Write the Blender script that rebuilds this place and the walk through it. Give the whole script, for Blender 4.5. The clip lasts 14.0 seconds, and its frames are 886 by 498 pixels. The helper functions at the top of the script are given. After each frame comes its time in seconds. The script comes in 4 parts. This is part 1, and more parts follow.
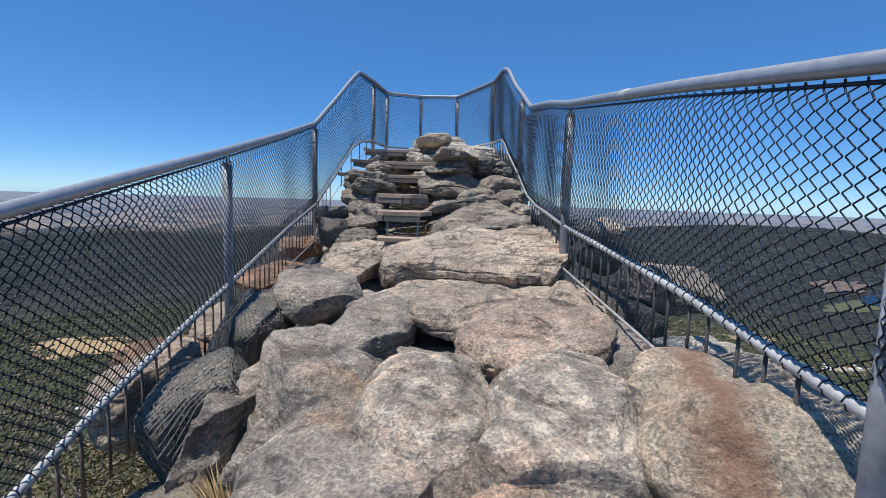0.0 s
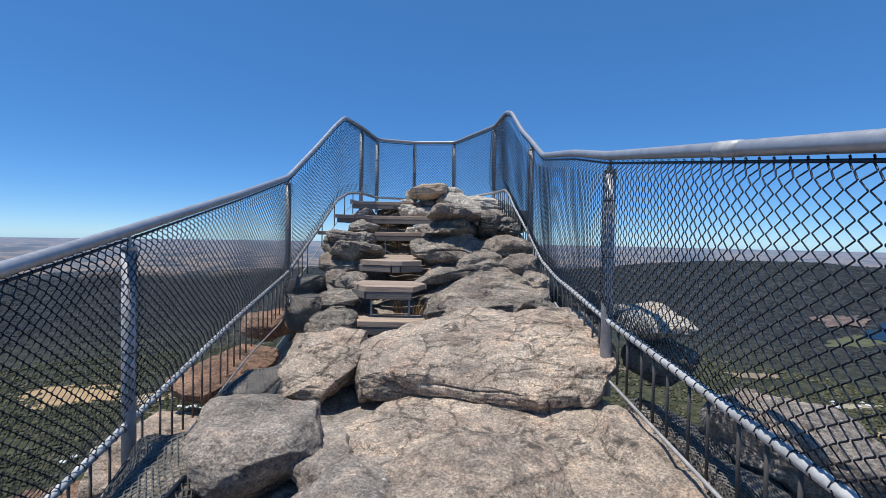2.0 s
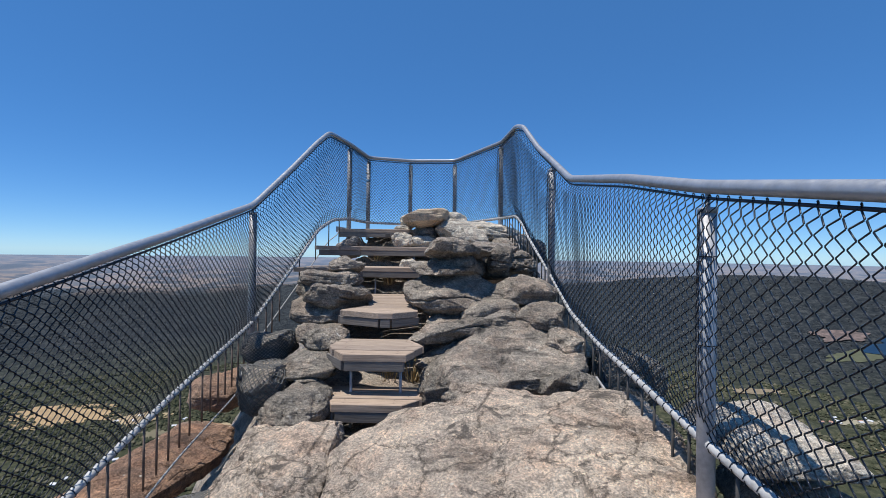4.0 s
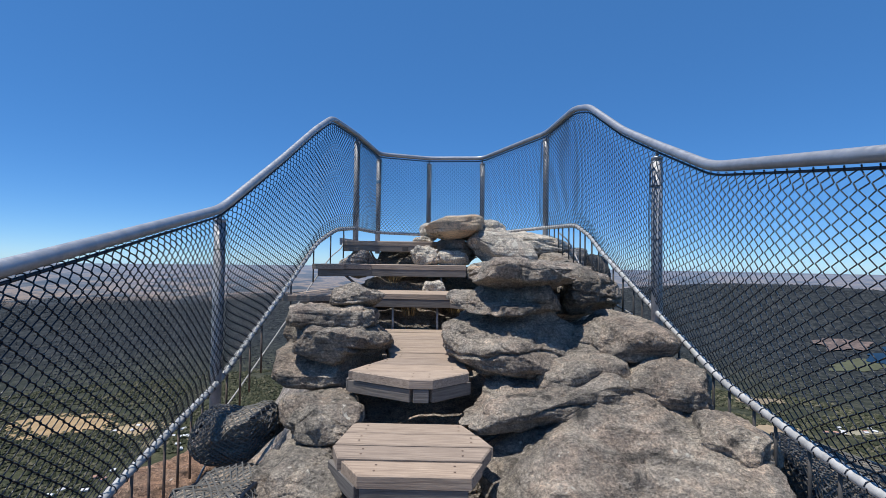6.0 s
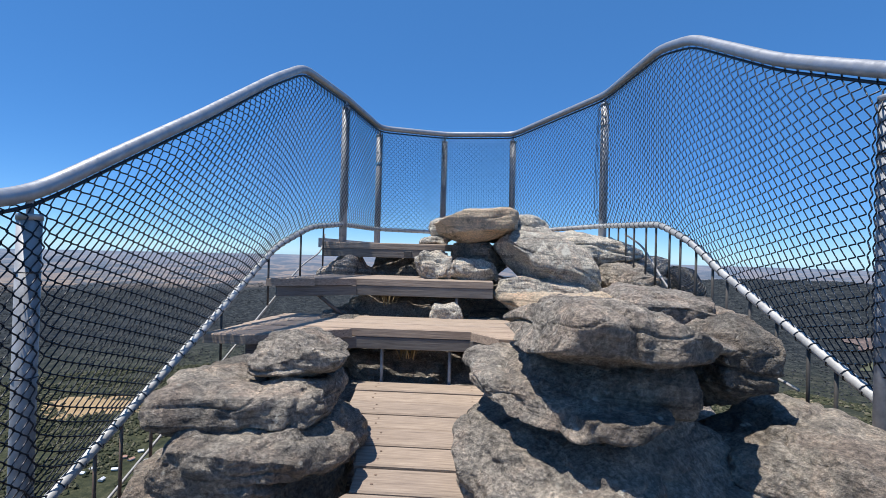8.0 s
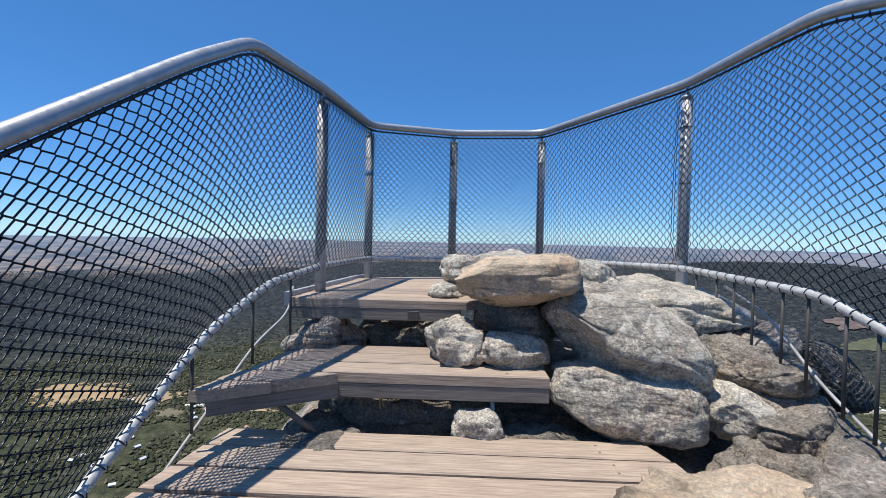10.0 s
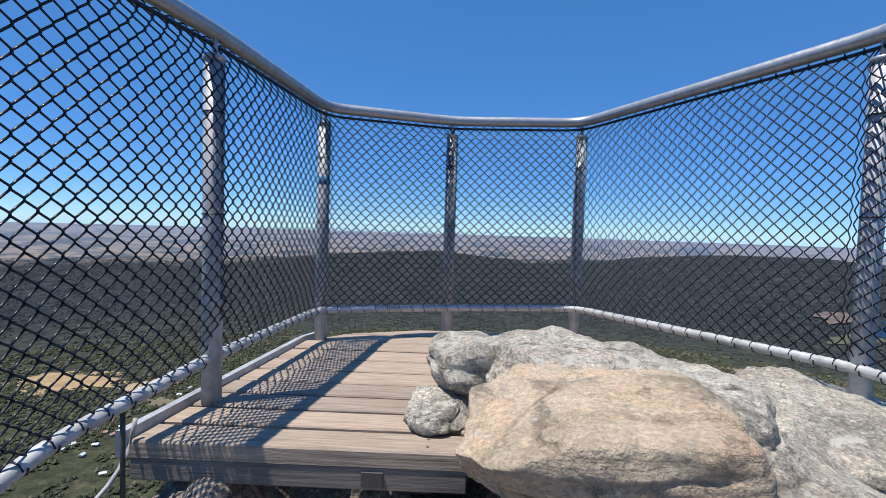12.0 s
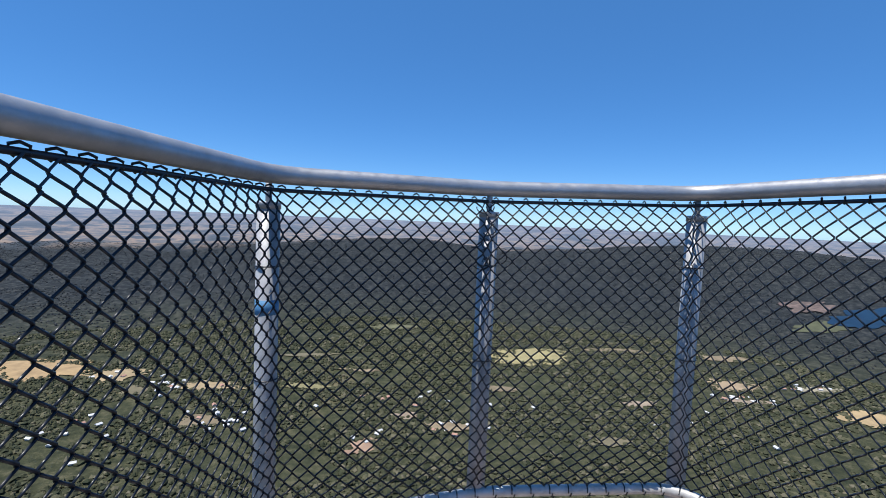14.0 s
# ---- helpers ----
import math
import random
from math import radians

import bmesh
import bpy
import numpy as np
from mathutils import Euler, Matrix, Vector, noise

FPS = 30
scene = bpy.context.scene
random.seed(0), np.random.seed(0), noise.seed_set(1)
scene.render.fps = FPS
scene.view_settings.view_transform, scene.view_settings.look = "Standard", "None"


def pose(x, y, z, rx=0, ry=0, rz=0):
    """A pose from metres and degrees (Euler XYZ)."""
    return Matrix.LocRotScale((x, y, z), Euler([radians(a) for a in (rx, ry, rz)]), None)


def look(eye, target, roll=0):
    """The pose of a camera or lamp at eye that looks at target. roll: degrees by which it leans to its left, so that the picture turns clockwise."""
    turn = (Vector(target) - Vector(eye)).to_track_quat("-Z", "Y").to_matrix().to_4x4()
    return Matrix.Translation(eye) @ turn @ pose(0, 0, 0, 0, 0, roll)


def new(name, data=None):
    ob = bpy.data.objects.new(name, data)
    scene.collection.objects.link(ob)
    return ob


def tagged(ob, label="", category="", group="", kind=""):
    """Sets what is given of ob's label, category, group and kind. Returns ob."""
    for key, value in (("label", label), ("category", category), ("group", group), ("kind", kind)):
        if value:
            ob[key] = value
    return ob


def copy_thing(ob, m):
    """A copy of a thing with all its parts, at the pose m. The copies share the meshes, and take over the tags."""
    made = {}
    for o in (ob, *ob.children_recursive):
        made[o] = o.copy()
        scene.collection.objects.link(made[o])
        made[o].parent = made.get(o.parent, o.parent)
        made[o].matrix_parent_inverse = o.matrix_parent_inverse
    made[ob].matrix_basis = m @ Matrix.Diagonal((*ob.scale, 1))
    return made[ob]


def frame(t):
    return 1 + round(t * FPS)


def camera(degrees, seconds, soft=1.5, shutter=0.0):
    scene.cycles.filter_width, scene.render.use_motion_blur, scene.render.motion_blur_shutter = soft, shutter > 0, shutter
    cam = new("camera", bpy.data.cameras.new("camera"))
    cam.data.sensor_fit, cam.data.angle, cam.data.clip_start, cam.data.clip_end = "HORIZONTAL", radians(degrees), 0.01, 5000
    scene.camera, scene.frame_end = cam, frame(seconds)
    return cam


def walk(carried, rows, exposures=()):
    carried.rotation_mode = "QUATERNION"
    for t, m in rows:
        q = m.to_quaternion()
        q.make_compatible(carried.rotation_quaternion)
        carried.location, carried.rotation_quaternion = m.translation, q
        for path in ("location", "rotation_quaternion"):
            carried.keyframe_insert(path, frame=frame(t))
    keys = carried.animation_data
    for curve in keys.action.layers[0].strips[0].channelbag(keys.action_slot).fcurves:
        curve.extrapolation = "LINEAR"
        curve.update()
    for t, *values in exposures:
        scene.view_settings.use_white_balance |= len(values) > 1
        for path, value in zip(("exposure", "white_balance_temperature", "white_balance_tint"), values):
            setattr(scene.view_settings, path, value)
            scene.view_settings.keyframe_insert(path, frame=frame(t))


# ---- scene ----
cam = camera(87.4, 14.0, soft=0.8)
PATH = [
    (0, (0.232, -0.072, 1.631), (0.183, 1.915, 1.414), 1.8),
    (0.5, (0.235, 0.147, 1.653), (0.181, 2.139, 1.481), 1.4),
    (1, (0.248, 0.442, 1.796), (0.208, 2.438, 1.678), 1.4),
    (1.5, (0.212, 0.823, 1.898), (0.173, 2.821, 1.825), 1.1),
    (2, (0.193, 1.089, 1.94), (0.151, 3.088, 1.894), 1.0),
    (2.5, (0.188, 1.378, 2.07), (0.147, 3.377, 2.049), 0.9),
    (2.7, (0.176, 1.45, 2.091), (0.14, 3.45, 2.082), 0.8),
    (4.8, (0.045, 2.866, 2.352), (0.011, 4.865, 2.39), 0.8),
    (5, (-0.018, 3.038, 2.393), (-0.056, 5.037, 2.439), 1.1),
    (5.5, (-0.116, 3.427, 2.413), (-0.164, 5.425, 2.468), 0.9),
    (6, (-0.288, 3.73, 2.332), (-0.325, 5.729, 2.389), 0.8),
    (6.5, (-0.426, 4.068, 2.276), (-0.486, 6.066, 2.334), 1.4),
    (7, (-0.257, 4.617, 2.376), (-0.362, 6.614, 2.421), 1.6),
    (7.2, (-0.232, 4.766, 2.423), (-0.351, 6.762, 2.46), 1.6),
    (9.3, (-0.529, 6.187, 2.787), (-0.639, 8.184, 2.77), 1.1),
    (9.5, (-0.555, 6.293, 2.935), (-0.654, 8.291, 2.907), 1.2),
    (10, (-0.579, 6.58, 2.973), (-0.653, 8.578, 2.924), 1.2),
    (10.5, (-0.579, 6.919, 3.222), (-0.638, 8.917, 3.15), 1.4),
    (11, (-0.623, 7.253, 3.228), (-0.681, 9.251, 3.152), 1.4),
    (11.5, (-0.646, 7.607, 3.249), (-0.701, 9.605, 3.167), 1.7),
    (12, (-0.628, 8.019, 3.28), (-0.675, 10.017, 3.193), 1.8),
    (12.5, (-0.679, 8.383, 3.275), (-0.718, 10.38, 3.179), 1.7),
    (13, (-0.778, 8.656, 3.586), (-0.79, 10.652, 3.462), 1.9),
    (13.5, (-0.823, 8.979, 3.616), (-0.829, 10.974, 3.482), 1.9),
    (14, (-0.875, 9.252, 3.866), (-0.832, 11.247, 3.729), 2.5),
]
walk(cam, [(t, look(eye, target, roll)) for t, eye, target, roll in PATH], [(0.0, 0.0), (5.0, -0.08), (6.0, -0.04), (7.0, 0.16), (9.5, 0.11), (12.0, 0.08), (14.0, 0.13)])

# ---- world, sun, exposure ----
SUN_FROM = Vector((-0.385, -0.16, 1.40)).normalized()
world = bpy.data.worlds.new("sky_world")
world.use_nodes = True
scene.world = world
wn, wl = world.node_tree.nodes, world.node_tree.links
sky = wn.new("ShaderNodeTexSky")
sky.sky_type = "NISHITA"
sky.sun_disc = False
sky.sun_elevation = math.asin(SUN_FROM.z)
sky.sun_rotation = math.atan2(SUN_FROM.x, SUN_FROM.y)
sky.altitude = 700
sky.air_density, sky.dust_density, sky.ozone_density = 0.62, 0.06, 1.5
deep = wn.new("ShaderNodeHueSaturation")
deep.inputs["Saturation"].default_value = 1.30
cool = wn.new("ShaderNodeMix")
cool.data_type, cool.blend_type = "RGBA", "MULTIPLY"
cool.inputs[0].default_value = 1.0
cool.inputs[7].default_value = (0.78, 0.95, 1.09, 1)
wl.new(sky.outputs[0], deep.inputs["Color"])
wl.new(deep.outputs[0], cool.inputs[6])
# thin blue air over the whole dome: a softer step from zenith to horizon
air = wn.new("ShaderNodeMix")
air.data_type = "RGBA"
air.inputs[0].default_value = 0.48
air.inputs[7].default_value = (0.50, 1.42, 3.20, 1)
wl.new(cool.outputs[2], air.inputs[6])
wl.new(air.outputs[2], wn["Background"].inputs[0])
wn["Background"].inputs[1].default_value = 0.174
sun = new("sun", bpy.data.lights.new("sun", "SUN"))
sun.data.energy, sun.data.angle, sun.data.color = 5.0, radians(0.53), (1.0, 0.95, 0.87)
sun.matrix_world = look((0, 0, 60), Vector((0, 0, 60)) - SUN_FROM)


# ---- materials ----
def mat(name, rough=0.8, metal=0.0):
    m = bpy.data.materials.new(name)
    m.use_nodes = True
    b = m.node_tree.nodes["Principled BSDF"]
    b.inputs["Roughness"].default_value, b.inputs["Metallic"].default_value = rough, metal
    return m, m.node_tree.nodes, m.node_tree.links, b


def coords(n, l, scale=(1, 1, 1), source="Object"):
    tc, mp = n.new("ShaderNodeTexCoord"), n.new("ShaderNodeMapping")
    mp.inputs["Scale"].default_value = scale
    l.new(tc.outputs[source], mp.inputs[0])
    return mp.outputs[0]


def world_coords(n, l, scale=(1, 1, 1)):
    g, mp = n.new("ShaderNodeNewGeometry"), n.new("ShaderNodeMapping")
    mp.inputs["Scale"].default_value = scale
    l.new(g.outputs["Position"], mp.inputs[0])
    return mp.outputs[0]


def noise_tex(n, l, v, scale, detail=6.0, rough=0.6, distort=0.0):
    t = n.new("ShaderNodeTexNoise")
    t.inputs["Scale"].default_value, t.inputs["Detail"].default_value = scale, detail
    t.inputs["Roughness"].default_value, t.inputs["Distortion"].default_value = rough, distort
    l.new(v, t.inputs["Vector"])
    return t.outputs["Fac"]


def ramp(n, l, f, stops):
    r = n.new("ShaderNodeValToRGB")
    e = r.color_ramp.elements
    while len(e) < len(stops):
        e.new(0.5)
    for k, (p, c) in zip(e, stops):
        k.position, k.color = p, (*c, 1) if len(c) == 3 else c
    l.new(f, r.inputs[0])
    return r.outputs[0]


def grey(n, l, f, a, b):
    return ramp(n, l, f, [(a, (0, 0, 0)), (b, (1, 1, 1))])


def mix(n, l, f, a, b, kind="MIX"):
    x = n.new("ShaderNodeMix")
    x.data_type, x.blend_type = "RGBA", kind
    if hasattr(f, "node"):
        l.new(f, x.inputs[0])
    else:
        x.inputs[0].default_value = f
    for s, v in ((6, a), (7, b)):
        if hasattr(v, "node"):
            l.new(v, x.inputs[s])
        else:
            x.inputs[s].default_value = (*v, 1)
    return x.outputs[2]


def bump(n, l, b, f, strength, dist, under=None):
    x = n.new("ShaderNodeBump")
    x.inputs["Strength"].default_value, x.inputs["Distance"].default_value = strength, dist
    l.new(f, x.inputs["Height"])
    if under is not None:
        l.new(under, x.inputs["Normal"])
    l.new(x.outputs[0], b.inputs["Normal"])
    return x.outputs[0]


def rock_material(name, dark, light, stain, stain_at=0.62, lichen_at=0.66, mottle=0.5, grain=0.46, cracks=0.26, rings=False):
    m, n, l, b = mat(name, 0.92)
    mottle *= 0.72
    v = world_coords(n, l)
    base = ramp(n, l, noise_tex(n, l, v, 2.3, 8, 0.62, 0.4), [(0.32, dark), (0.52, [(p + q) / 2 for p, q in zip(dark, light)]), (0.70, light)])
    layers = noise_tex(n, l, world_coords(n, l, (0.9, 1.6, 18)), 1.6, 6, 0.62, 0.5)
    base = mix(n, l, 0.7, base, ramp(n, l, layers, [(0.36, (0.34, 0.33, 0.32)), (0.43, (0.92, 0.92, 0.92)), (0.56, (1.12, 1.10, 1.08)), (0.66, (0.80, 0.79, 0.78))]), "MULTIPLY")
    spot = grey(n, l, noise_tex(n, l, v, 0.9, 5, 0.55, 0.8), stain_at, stain_at + 0.14)
    base = mix(n, l, spot, base, stain)
    grit = noise_tex(n, l, v, 72, 3, 0.7)
    base = mix(n, l, grain, base, ramp(n, l, grit, [(0.40, (0.32, 0.32, 0.33)), (0.46, (0.95, 0.95, 0.94)), (0.54, (1.2, 1.19, 1.17)), (0.60, (2.0, 1.96, 1.9))]), "MULTIPLY")
    blotch = noise_tex(n, l, v, 19, 8, 0.78, 0.3)
    base = mix(n, l, 0.8 * mottle, base, ramp(n, l, blotch, [(0.42, (0.42, 0.42, 0.43)), (0.46, (0.90, 0.90, 0.90)), (0.53, (1.15, 1.15, 1.13)), (0.57, (1.7, 1.67, 1.60))]), "MULTIPLY")
    patch = noise_tex(n, l, v, 6.5, 10, 0.74, 0.9)
    base = mix(n, l, mottle, base, ramp(n, l, patch, [(0.42, (0.45, 0.45, 0.46)), (0.455, (0.92, 0.92, 0.92)), (0.54, (1.15, 1.13, 1.10)), (0.565, (1.6, 1.53, 1.44))]), "MULTIPLY")
    crack = n.new("ShaderNodeTexVoronoi")
    crack.feature = "DISTANCE_TO_EDGE"
    crack.inputs["Scale"].default_value = 1.0
    shake, add = noise_tex(n, l, v, 3.0, 6, 0.7), n.new("ShaderNodeVectorMath")
    add.operation = "MULTIPLY_ADD"
    l.new(shake, add.inputs[0])
    add.inputs[1].default_value = (0.8, 0.8, 2.2)
    l.new(world_coords(n, l, (2.6, 2.6, 6.5)), add.inputs[2])
    l.new(add.outputs[0], crack.inputs["Vector"])
    joint = ramp(n, l, crack.outputs["Distance"], [(0.0, (0, 0, 0)), (0.035, (1, 1, 1))])
    base = mix(n, l, cracks, base, joint, "MULTIPLY")
    if rings:
        ring = n.new("ShaderNodeTexWave")
        ring.wave_type, ring.rings_direction = "RINGS", "SPHERICAL"
        ring.inputs["Scale"].default_value, ring.inputs["Distortion"].default_value = 3.6, 4.5
        ring.inputs["Detail"].default_value, ring.inputs["Detail Scale"].default_value = 5.0, 1.6
        l.new(coords(n, l, (1.0, 0.8, 1.0)), ring.inputs["Vector"])
        band = ring.outputs["Fac"]
        base = mix(n, l, 0.75, base, ramp(n, l, band, [(0.15, (0.70, 0.69, 0.68)), (0.5, (1, 1, 1)), (0.85, (1.36, 1.33, 1.28))]), "MULTIPLY")
    pink = grey(n, l, noise_tex(n, l, v, 3.4, 7, 0.72, 0.6), 0.48, 0.62)
    base = mix(n, l, mix(n, l, 0.6, (0, 0, 0), pink), base, mix(n, l, 1.0, base, (1.15, 0.99, 0.91), "MULTIPLY"))
    dot = n.new("ShaderNodeTexVoronoi")
    dot.inputs["Scale"].default_value, dot.inputs["Randomness"].default_value = 16.0, 1.0
    l.new(v, dot.inputs["Vector"])
    few = grey(n, l, noise_tex(n, l, v, 5.2, 4, 0.6), 0.54, 0.64)
    speck = ramp(n, l, dot.outputs["Distance"], [(0.10, (0.85, 0.85, 0.85)), (0.20, (0, 0, 0))])
    base = mix(n, l, mix(n, l, 1.0, few, speck, "MULTIPLY"), base, (0.66, 0.65, 0.60))
    pale = grey(n, l, noise_tex(n, l, v, 7.5, 7, 0.68, 1.2), lichen_at, lichen_at + 0.05)
    base = mix(n, l, pale, base, (0.62, 0.61, 0.56))
    soot = grey(n, l, noise_tex(n, l, v, 4.1, 7, 0.7, 0.5), 0.58, 0.66)
    base = mix(n, l, soot, base, [c * 0.42 for c in dark])
    base = mix(n, l, 1.0, base, (1.27, 1.22, 1.15), "MULTIPLY")
    l.new(base, b.inputs["Base Color"])
    u = bump(n, l, b, noise_tex(n, l, v, 9, 9, 0.68), 0.5, 0.05)
    u = bump(n, l, b, layers, 0.8, 0.07, u)
    u = bump(n, l, b, joint, min(1.0, cracks * 1.3), 0.02, u)
    if rings:
        u = bump(n, l, b, band, 0.7, 0.04, u)
    u = bump(n, l, b, patch, 0.8, 0.035, u)
    u = bump(n, l, b, blotch, 0.8, 0.022, u)
    bump(n, l, b, grit, 0.9, 0.014, u)
    return m


ROCK = rock_material("grey_sandstone", (0.18, 0.17, 0.163), (0.43, 0.40, 0.368), (0.42, 0.29, 0.20))
ROCK_WARM = rock_material("pinkish_sandstone", (0.26, 0.228, 0.20), (0.50, 0.432, 0.375), (0.46, 0.32, 0.25), 0.60, 0.70)
ROCK_RING = rock_material("ringed_sandstone", (0.25, 0.235, 0.22), (0.50, 0.46, 0.42), (0.46, 0.34, 0.27), 0.64, 0.66, rings=True)
ROCK_ROSE = rock_material("rose_stained_sandstone", (0.27, 0.225, 0.20), (0.51, 0.43, 0.375), (0.49, 0.33, 0.25), 0.56, 0.70)
ROCK_SLAB = rock_material("cracked_sandstone", (0.30, 0.265, 0.235), (0.54, 0.475, 0.41), (0.45, 0.33, 0.26), 0.62, 0.70, cracks=0.62)
# dark stone, used as well for blocks in shaded recesses
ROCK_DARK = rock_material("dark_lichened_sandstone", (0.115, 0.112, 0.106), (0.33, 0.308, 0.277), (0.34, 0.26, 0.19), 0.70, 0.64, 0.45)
ROCK_MID = rock_material("brown_grey_sandstone", (0.15, 0.143, 0.134), (0.39, 0.36, 0.325), (0.36, 0.27, 0.20), 0.66, 0.65, 0.5)
ROCK_GOLD = rock_material("golden_sandstone", (0.48, 0.39, 0.29), (0.66, 0.57, 0.46), (0.40, 0.33, 0.27), 0.70, 0.76, 0.18, 0.22)
ROCK_PALE = rock_material("pale_lichened_sandstone", (0.31, 0.30, 0.28), (0.62, 0.60, 0.55), (0.48, 0.38, 0.28), 0.70, 0.545, 0.42)
ROCK_RED = rock_material("orange_sandstone", (0.17, 0.115, 0.09), (0.38, 0.25, 0.175), (0.28, 0.22, 0.185), 0.60, 0.74)


def wood_material(name, dark, light):
    m, n, l, b = mat(name, 0.86)
    r = n.new("ShaderNodeObjectInfo").outputs["Random"]
    grain = noise_tex(n, l, coords(n, l, (3, 60, 60)), 1.5, 6, 0.7, 0.3)
    base = ramp(n, l, grain, [(0.30, dark), (0.70, light)])
    fade = noise_tex(n, l, world_coords(n, l), 2.2, 5, 0.6)
    base = mix(n, l, 0.6, base, ramp(n, l, fade, [(0.3, (0.78, 0.76, 0.74)), (0.7, (1.1, 1.08, 1.05))]), "MULTIPLY")
    base = mix(n, l, 0.8, base, ramp(n, l, r, [(0.0, (0.78, 0.76, 0.75)), (0.5, (1, 0.97, 0.93)), (1.0, (1.12, 1.02, 0.92))]), "MULTIPLY")
    cracks = ramp(n, l, noise_tex(n, l, coords(n, l, (1.2, 90, 90)), 1.0, 3, 0.5), [(0.28, (1, 1, 1)), (0.34, (0, 0, 0))])
    base = mix(n, l, cracks, base, [c * 0.35 for c in dark])
    l.new(base, b.inputs["Base Color"])
    bump(n, l, b, grain, 0.55, 0.006)
    return m


WOOD = wood_material("weathered_grey_timber", (0.24, 0.19, 0.155), (0.55, 0.45, 0.365))
# fascia timber: dark grey, lowered further to stand in for shade under the planks
WOOD_SHADED = wood_material("weathered_shaded_timber", (0.12, 0.115, 0.11), (0.26, 0.245, 0.232))


def metal_material(name, colour, rough, metal, wear=0.3):
    m, n, l, b = mat(name, rough, metal)
    v = world_coords(n, l)
    f = noise_tex(n, l, v, 14, 6, 0.65)
    l.new(mix(n, l, wear, colour, ramp(n, l, f, [(0.35, [c * 0.55 for c in colour]), (0.62, [min(1, c * 1.25) for c in colour])])), b.inputs["Base Color"])
    l.new(ramp(n, l, noise_tex(n, l, v, 40, 4, 0.6), [(0.3, (rough - 0.1,) * 3), (0.7, (rough + 0.15,) * 3)]), b.inputs["Roughness"])
    bump(n, l, b, noise_tex(n, l, v, 120, 3, 0.6), 0.12, 0.002)
    return m


STEEL = metal_material("galvanised_steel", (0.41, 0.42, 0.44), 0.42, 0.50)
STEEL_DULL = metal_material("weathered_galvanised_steel", (0.44, 0.45, 0.47), 0.55, 0.25, 0.55)
WIRE = metal_material("black_coated_wire", (0.008, 0.013, 0.024), 0.34, 0.0)
RUSTY = metal_material("rust_stained_steel", (0.24, 0.17, 0.13), 0.6, 0.4, 0.8)
CABLE = metal_material("grey_plastic_conduit", (0.36, 0.35, 0.34), 0.5, 0.0, 0.6)
NET = metal_material("black_rockfall_net", (0.12, 0.118, 0.11), 0.85, 0.0)
RAIL = metal_material("whitened_galvanised_steel", (0.50, 0.50, 0.49), 0.5, 0.15, 0.6)
DARK_BAR = metal_material("dark_weathered_bar", (0.075, 0.07, 0.065), 0.6, 0.1, 0.6)

# ---- mesh helpers ----
def mesh_object(name, verts, faces, material, parent=None, label="", smooth=False):
    me = bpy.data.meshes.new(name)
    me.from_pydata([tuple(v) for v in verts], [], [tuple(f) for f in faces])
    if smooth:
        me.shade_smooth()
    me.materials.append(material)
    ob = new(name, me)
    ob.parent = parent
    if label:
        ob["label"] = label
    return ob


def part(name, bm, material, parent, label="", smooth=False):
    me = bpy.data.meshes.new(name)
    bm.to_mesh(me)
    bm.free()
    if smooth:
        me.shade_smooth()
    me.materials.append(material)
    ob = new(name, me)
    ob.parent = parent
    if label:
        ob["label"] = label
    return ob


def thing(name, at, label, category, group=""):
    ob = new(name)
    ob.location = at
    ob.empty_display_size = 0.1
    return tagged(ob, label, category, group)


def spline(nodes, step=0.06):
    """Points every step metres along a smooth line through the nodes."""
    p = np.array(nodes, float)
    d = np.r_[0, np.cumsum(np.linalg.norm(np.diff(p, axis=0), axis=1))]
    k = np.arange(0, d[-1], 0.01)
    q = np.stack([np.interp(k, d, p[:, i]) for i in range(3)], 1)
    w = np.hanning(43)
    w /= w.sum()
    pad = np.r_[np.repeat(q[:1], 21, 0), q, np.repeat(q[-1:], 21, 0)]
    q = np.stack([np.convolve(pad[:, i], w, "valid") for i in range(3)], 1)
    d = np.r_[0, np.cumsum(np.linalg.norm(np.diff(q, axis=0), axis=1))]
    k = np.linspace(0, d[-1], max(2, int(d[-1] / step) + 1))
    return np.stack([np.interp(k, d, q[:, i]) for i in range(3)], 1)


def tube(points, radius, sides=10, cap=True, verts=None, faces=None):
    """Vertices and faces of a round tube along the points."""
    p = np.asarray(points, float)
    verts, faces = [] if verts is None else verts, [] if faces is None else faces
    t = np.gradient(p, axis=0)
    t /= np.linalg.norm(t, axis=1)[:, None] + 1e-9
    up = np.where(np.abs(t[:, 2:3]) < 0.9, np.array([[0, 0, 1.0]]), np.array([[0, 1.0, 0]]))
    a = np.cross(t, up)
    a /= np.linalg.norm(a, axis=1)[:, None] + 1e-9
    b = np.cross(a, t)
    s = len(verts)
    for i in range(len(p)):
        for j in range(sides):
            g = 2 * math.pi * j / sides
            verts.append(p[i] + radius * (math.cos(g) * a[i] + math.sin(g) * b[i]))
    for i in range(len(p) - 1):
        for j in range(sides):
            k = (j + 1) % sides
            faces.append((s + i * sides + j, s + i * sides + k, s + (i + 1) * sides + k, s + (i + 1) * sides + j))
    if cap:
        faces.append(tuple(s + j for j in range(sides))[::-1])
        faces.append(tuple(s + (len(p) - 1) * sides + j for j in range(sides)))
    return verts, faces


def tube_object(name, points, radius, material, parent=None, label="", sides=10):
    v, f = tube(points, radius, sides)
    return mesh_object(name, v, f, material, parent, label, True)


